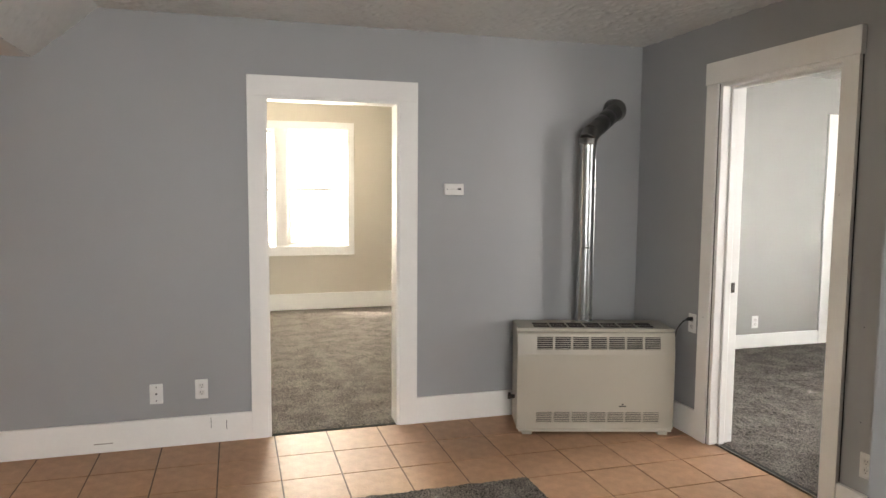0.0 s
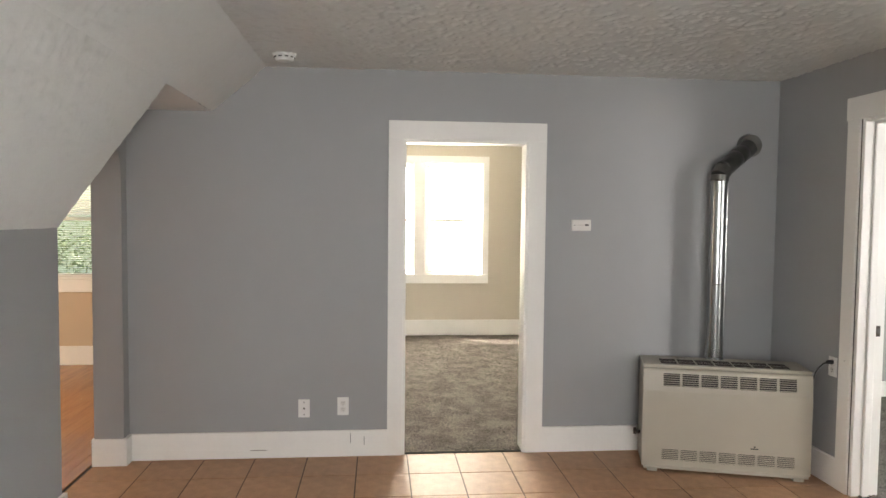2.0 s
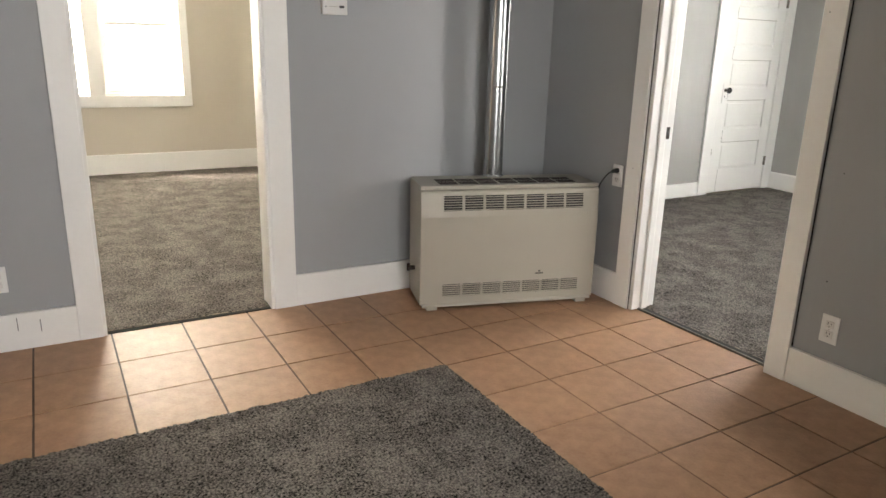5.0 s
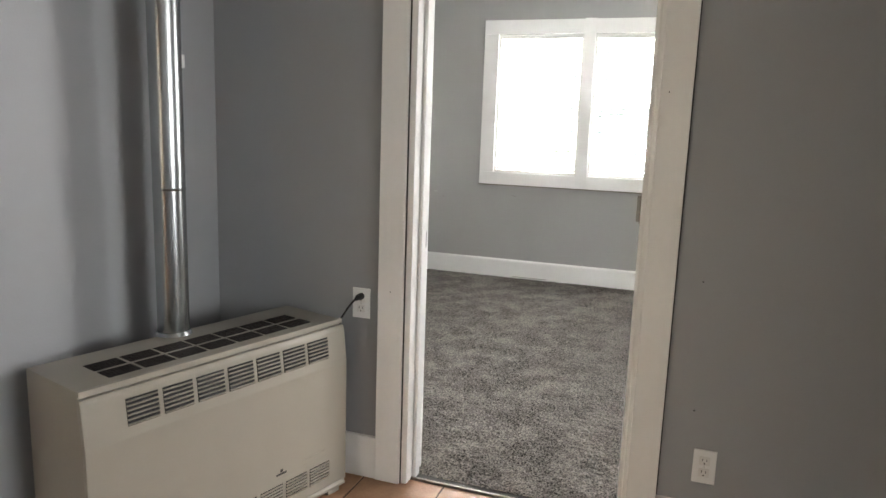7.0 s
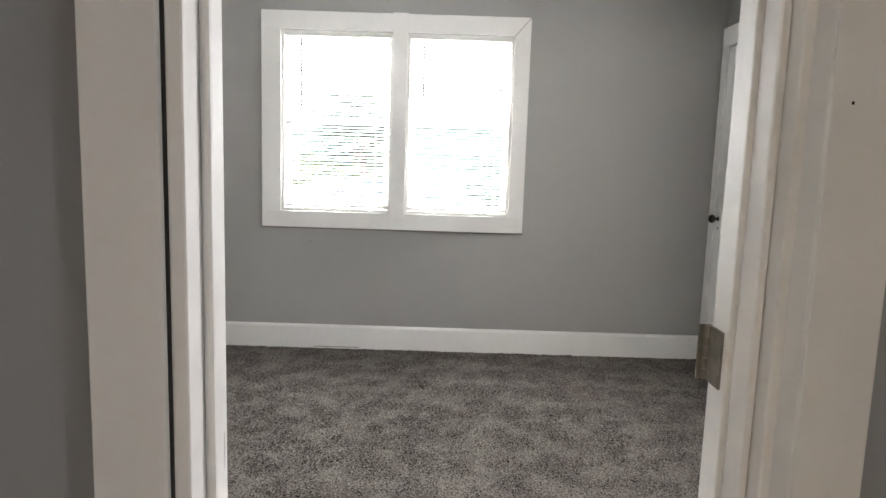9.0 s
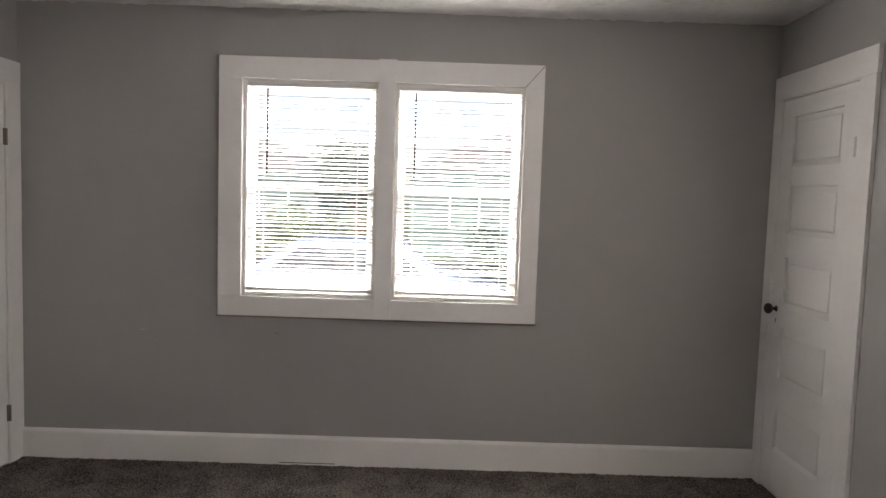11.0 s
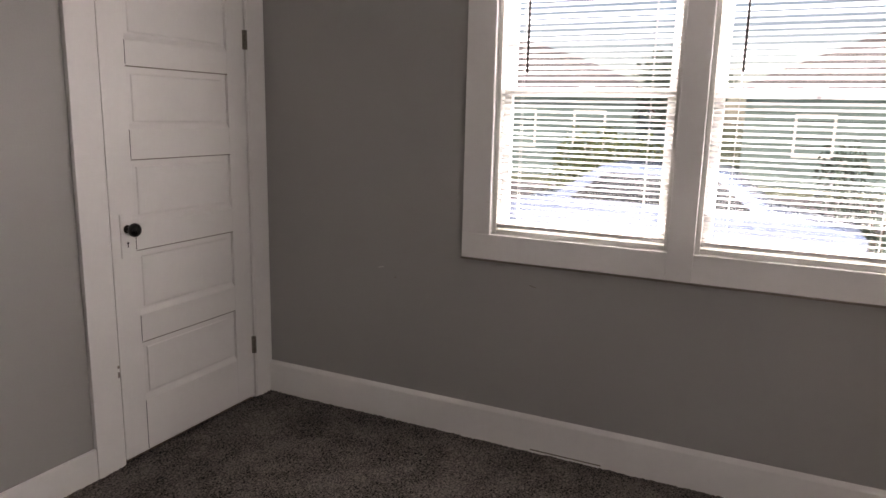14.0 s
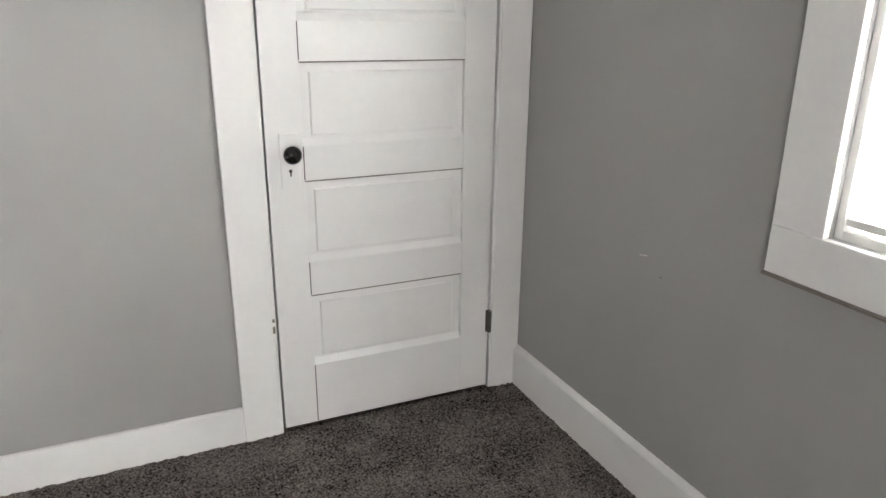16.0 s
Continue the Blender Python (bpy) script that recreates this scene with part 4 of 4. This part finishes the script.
def crown(bm, centre, size, n, leaf, rng):
    """Many small leaves in an uneven cloud."""
    c = Vector(centre)
    lobes = [(Vector((rng.uniform(-0.6, 0.6) * size[0], rng.uniform(-0.6, 0.6) * size[1], rng.uniform(-0.6, 0.6) * size[2])), rng.uniform(0.35, 0.6)) for _ in range(9)]
    for _ in range(n):
        o, s = rng.choice(lobes)
        d = Vector((rng.gauss(0, 1), rng.gauss(0, 1), rng.gauss(0, 1))).normalized() * rng.uniform(0.5, 1) * s
        p = c + o + Vector((d.x * size[0], d.y * size[1], d.z * size[2]))
        a, b = (Vector((rng.gauss(0, 1), rng.gauss(0, 1), rng.gauss(0, 1))).normalized() * leaf * rng.uniform(0.6, 1.3) for _ in range(2))
        bm.faces.new([bm.verts.new(p + q) for q in (-a, b * 0.5, a, -b * 0.5)])


def bush(at, size, n, mat, label, seed):
    rng = random.Random(seed)
    t = thing("bush", label, "bush", group="bushes outside", at=pose(*at))
    bm = bmesh.new()
    for k in range(5):
        cyl(bm, (0, 0, 0), (rng.uniform(-0.4, 0.4) * size[0], rng.uniform(-0.4, 0.4) * size[1], size[2] * 1.1), 0.03, 0.008, 6)
    part("stem", bm, "bark", t)
    bm = bmesh.new()
    crown(bm, (0, 0, size[2] * 1.0), size, n, 0.07, rng)
    part("crown", bm, mat, t)


def tree(at, h, size, n, label, seed):
    rng = random.Random(seed)
    t = thing("tree", label, "tree", group="trees outside", at=pose(*at))
    bm = bmesh.new()
    sweep(bm, [(0, 0, 0), (0.05, 0.02, h * 0.3), (-0.04, 0.06, h * 0.6), (0.02, 0, h)], [0.2, 0.15, 0.11, 0.04], 10)
    trunk = part("trunk", bm, "bark", t, smooth=True)
    for k in range(6):
        a = k * 1.1
        bm = bmesh.new()
        cyl(bm, (0, 0, h * (0.5 + 0.06 * k)), (math.cos(a) * size[0] * 0.7, math.sin(a) * size[1] * 0.7, h * (0.75 + 0.06 * k)), 0.06, 0.015, 6)
        part("limb", bm, "bark", trunk)
    bm = bmesh.new()
    crown(bm, (0, 0, h), size, n, 0.16, rng)
    part("crown", bm, "leaf2", t)


bush((13.6, 1.5, -0.62), (0.8, 1.3, 0.95), 1800, "leaf", "leafy green hedge bush beside the pavement", 3)
bush((16.0, 2.4, -0.62), (0.7, 0.7, 1.0), 1300, "leaf", "leafy green hedge bush beside the pavement", 4)
bush((12.7, -2.6, -0.62), (0.6, 1.0, 1.0), 1600, "leaf2", "dark green bush beside the pavement", 5)
tree((23.7, 1.6, -0.62), 2.9, (1.0, 1.9, 1.5), 2000, "leafy street tree across the road", 6)
tree((23.8, -7.5, -0.62), 4.6, (2.4, 2.6, 2.2), 2200, "leafy street tree across the road", 8)
bush((-7.6, 12.0, -0.62), (2.4, 1.0, 1.2), 1500, "leaf", "leafy green bush outside the window", 9)
bush((-10.8, 13.0, -0.62), (2.4, 1.0, 1.3), 1500, "leaf", "leafy green bush outside the window", 10)


def house(at, label, w, d, h, seed):
    t = thing("house", label, "house", group="houses across the road", at=pose(*at))
    body = slab("wall", "siding", 0, d, 0, w, 0, h, t)
    bm = bmesh.new()
    prism(bm, [(-0.4, h), (w / 2, h + 2.0), (w + 0.4, h)], "x", -0.4, d + 0.4)
    part("roof", bm, "roofing", t)
    for k in range(3):
        y = w * (0.12 + 0.29 * k)
        wn_ = slab("window", "dark_glass", -0.02, 0.02, y + 0.08, y + 1.12, 1.08, 2.32, t)
        bm = bmesh.new()
        for p in ((-0.05, 0.0, y, y + 0.08, 1, 2.4), (-0.05, 0.0, y + 1.12, y + 1.2, 1, 2.4), (-0.05, 0.0, y + 0.08, y + 1.12, 1, 1.08), (-0.05, 0.0, y + 0.08, y + 1.12, 2.32, 2.4), (-0.04, 0.0, y + 0.08, y + 1.12, 1.67, 1.73)):
            box(bm, *p)
        part("frame", bm, "trim", wn_)
    for k in range(12):
        slab("clapboard", "siding", -0.03, 0.0, 0, w, 0.05 + k * h / 12, 0.02 + (k + 1) * h / 12, body)


house((26.5, -9.0, -0.62), "teal clapboard house with white window frames across the road", 9.0, 8.0, 3.2, 1)
house((26.5, 3.5, -0.62), "teal clapboard house partly behind trees across the road", 9.0, 8.0, 3.0, 2)

car = thing("car", "blue-grey parked car on the street", "car", at=pose(11.0, 0.0, -0.55, 0, 0, 90))
bm = bmesh.new()
prism(bm, [(-2.2, 0.3), (-2.2, 0.75), (-1.2, 0.95), (-0.6, 1.42), (0.9, 1.45), (1.6, 1.0), (2.15, 0.9), (2.2, 0.35)], "y", -0.85, 0.85)
body = part("body", bm, "car", car, bevel=0.06, smooth=True)
for y in (-0.858, 0.835):
    bm = bmesh.new()
    prism(bm, [(-0.95, 0.98), (-0.52, 1.34), (0.82, 1.36), (1.3, 1.0)], "y", y, y + 0.023)
    part("side_window", bm, "dark_glass", body)
for x in (-1.35, 1.35):
    for y in (-0.9, 0.72):
        bm = bmesh.new()
        cyl(bm, (x, y, 0.31), (x, y + 0.18, 0.31), 0.31, seg=24)
        wh = part("wheel", bm, "tyre", car, smooth=True)
        bm = bmesh.new()
        cyl(bm, (x, y - 0.006, 0.31), (x, y + 0.186, 0.31), 0.19, seg=16)
        part("rim", bm, "hinge", wh)

# ---- floor pieces ----
bed = structure(slab("floor_tiled", "grout", WLX0 - 0.02, 0.036, BACK, 0.008, -0.019, -0.0035), "terracotta floor tiles with brown grout", "tiled floor")
bm = bmesh.new()
box(bm, -0.5, 0.5, -0.5, 0.5, -0.012, 0.0)
bmesh.ops.bevel(bm, geom=[e for e in bm.edges if all(v.co.z > -0.001 for v in e.verts)], offset=0.004, segments=2, affect="EDGES")
tile_mesh = bpy.data.meshes.new("tile")
bm.to_mesh(tile_mesh)
bm.free()
tile_mesh.materials.append(M["tile"])
rng = random.Random(11)


def lay(x0, x1, y0, y1):
    g = 0.0028
    sx, sy = x1 - x0 - 2 * g, y1 - y0 - 2 * g
    if sx < 0.02 or sy < 0.02:
        return
    t = new("tile", tile_mesh)
    t.parent = bed
    t.matrix_local = pose((x0 + x1) / 2, (y0 + y1) / 2, rng.uniform(-0.0008, 0.0006), rng.uniform(-0.12, 0.12), rng.uniform(-0.12, 0.12), 0) @ Matrix.Diagonal((sx, sy, 1, 1))


xs = [WLX0 - 0.01, -4.060, -3.745, -3.430, -3.103, -2.785, -2.468, -2.155, -1.838, -1.540, -1.236]
ys = [-0.990, -0.674, -0.342, 0.004]
xr = [-1.236, -0.908, -0.603, -0.299, 0.034]
for a, b in zip(xs, xs[1:]):
    for c, d in zip(ys, ys[1:]):
        lay(a, b, c, d)
for a, b in zip(xr, xr[1:]):
    for c, d in zip(ys, ys[1:]):
        lay(a, b, c, d)
    y = -0.990
    while y > BACK:
        lay(a, b, max(y - 0.3080, BACK), y)
        y -= 0.3080

wood = structure(slab("floor_wood", "crack", LX, WLX0 - 0.03, -3.1, LY, -0.019, -0.006), "orange-brown oak strip floor", "wood floor")
plank_mesh = {}
for k in range(50):
    x1 = WLX0 - 0.032 - k * 0.078
    cuts = sorted(rng.uniform(-3.0, 2.7) for _ in range(3))
    for a, b in zip([-3.1] + cuts, cuts + [LY - 0.02]):
        if b - a > 0.1:
            slab("plank", "plank", x1 - 0.077, x1 - 0.001, a + 0.0008, b - 0.0008, -0.018, -0.0005, wood)
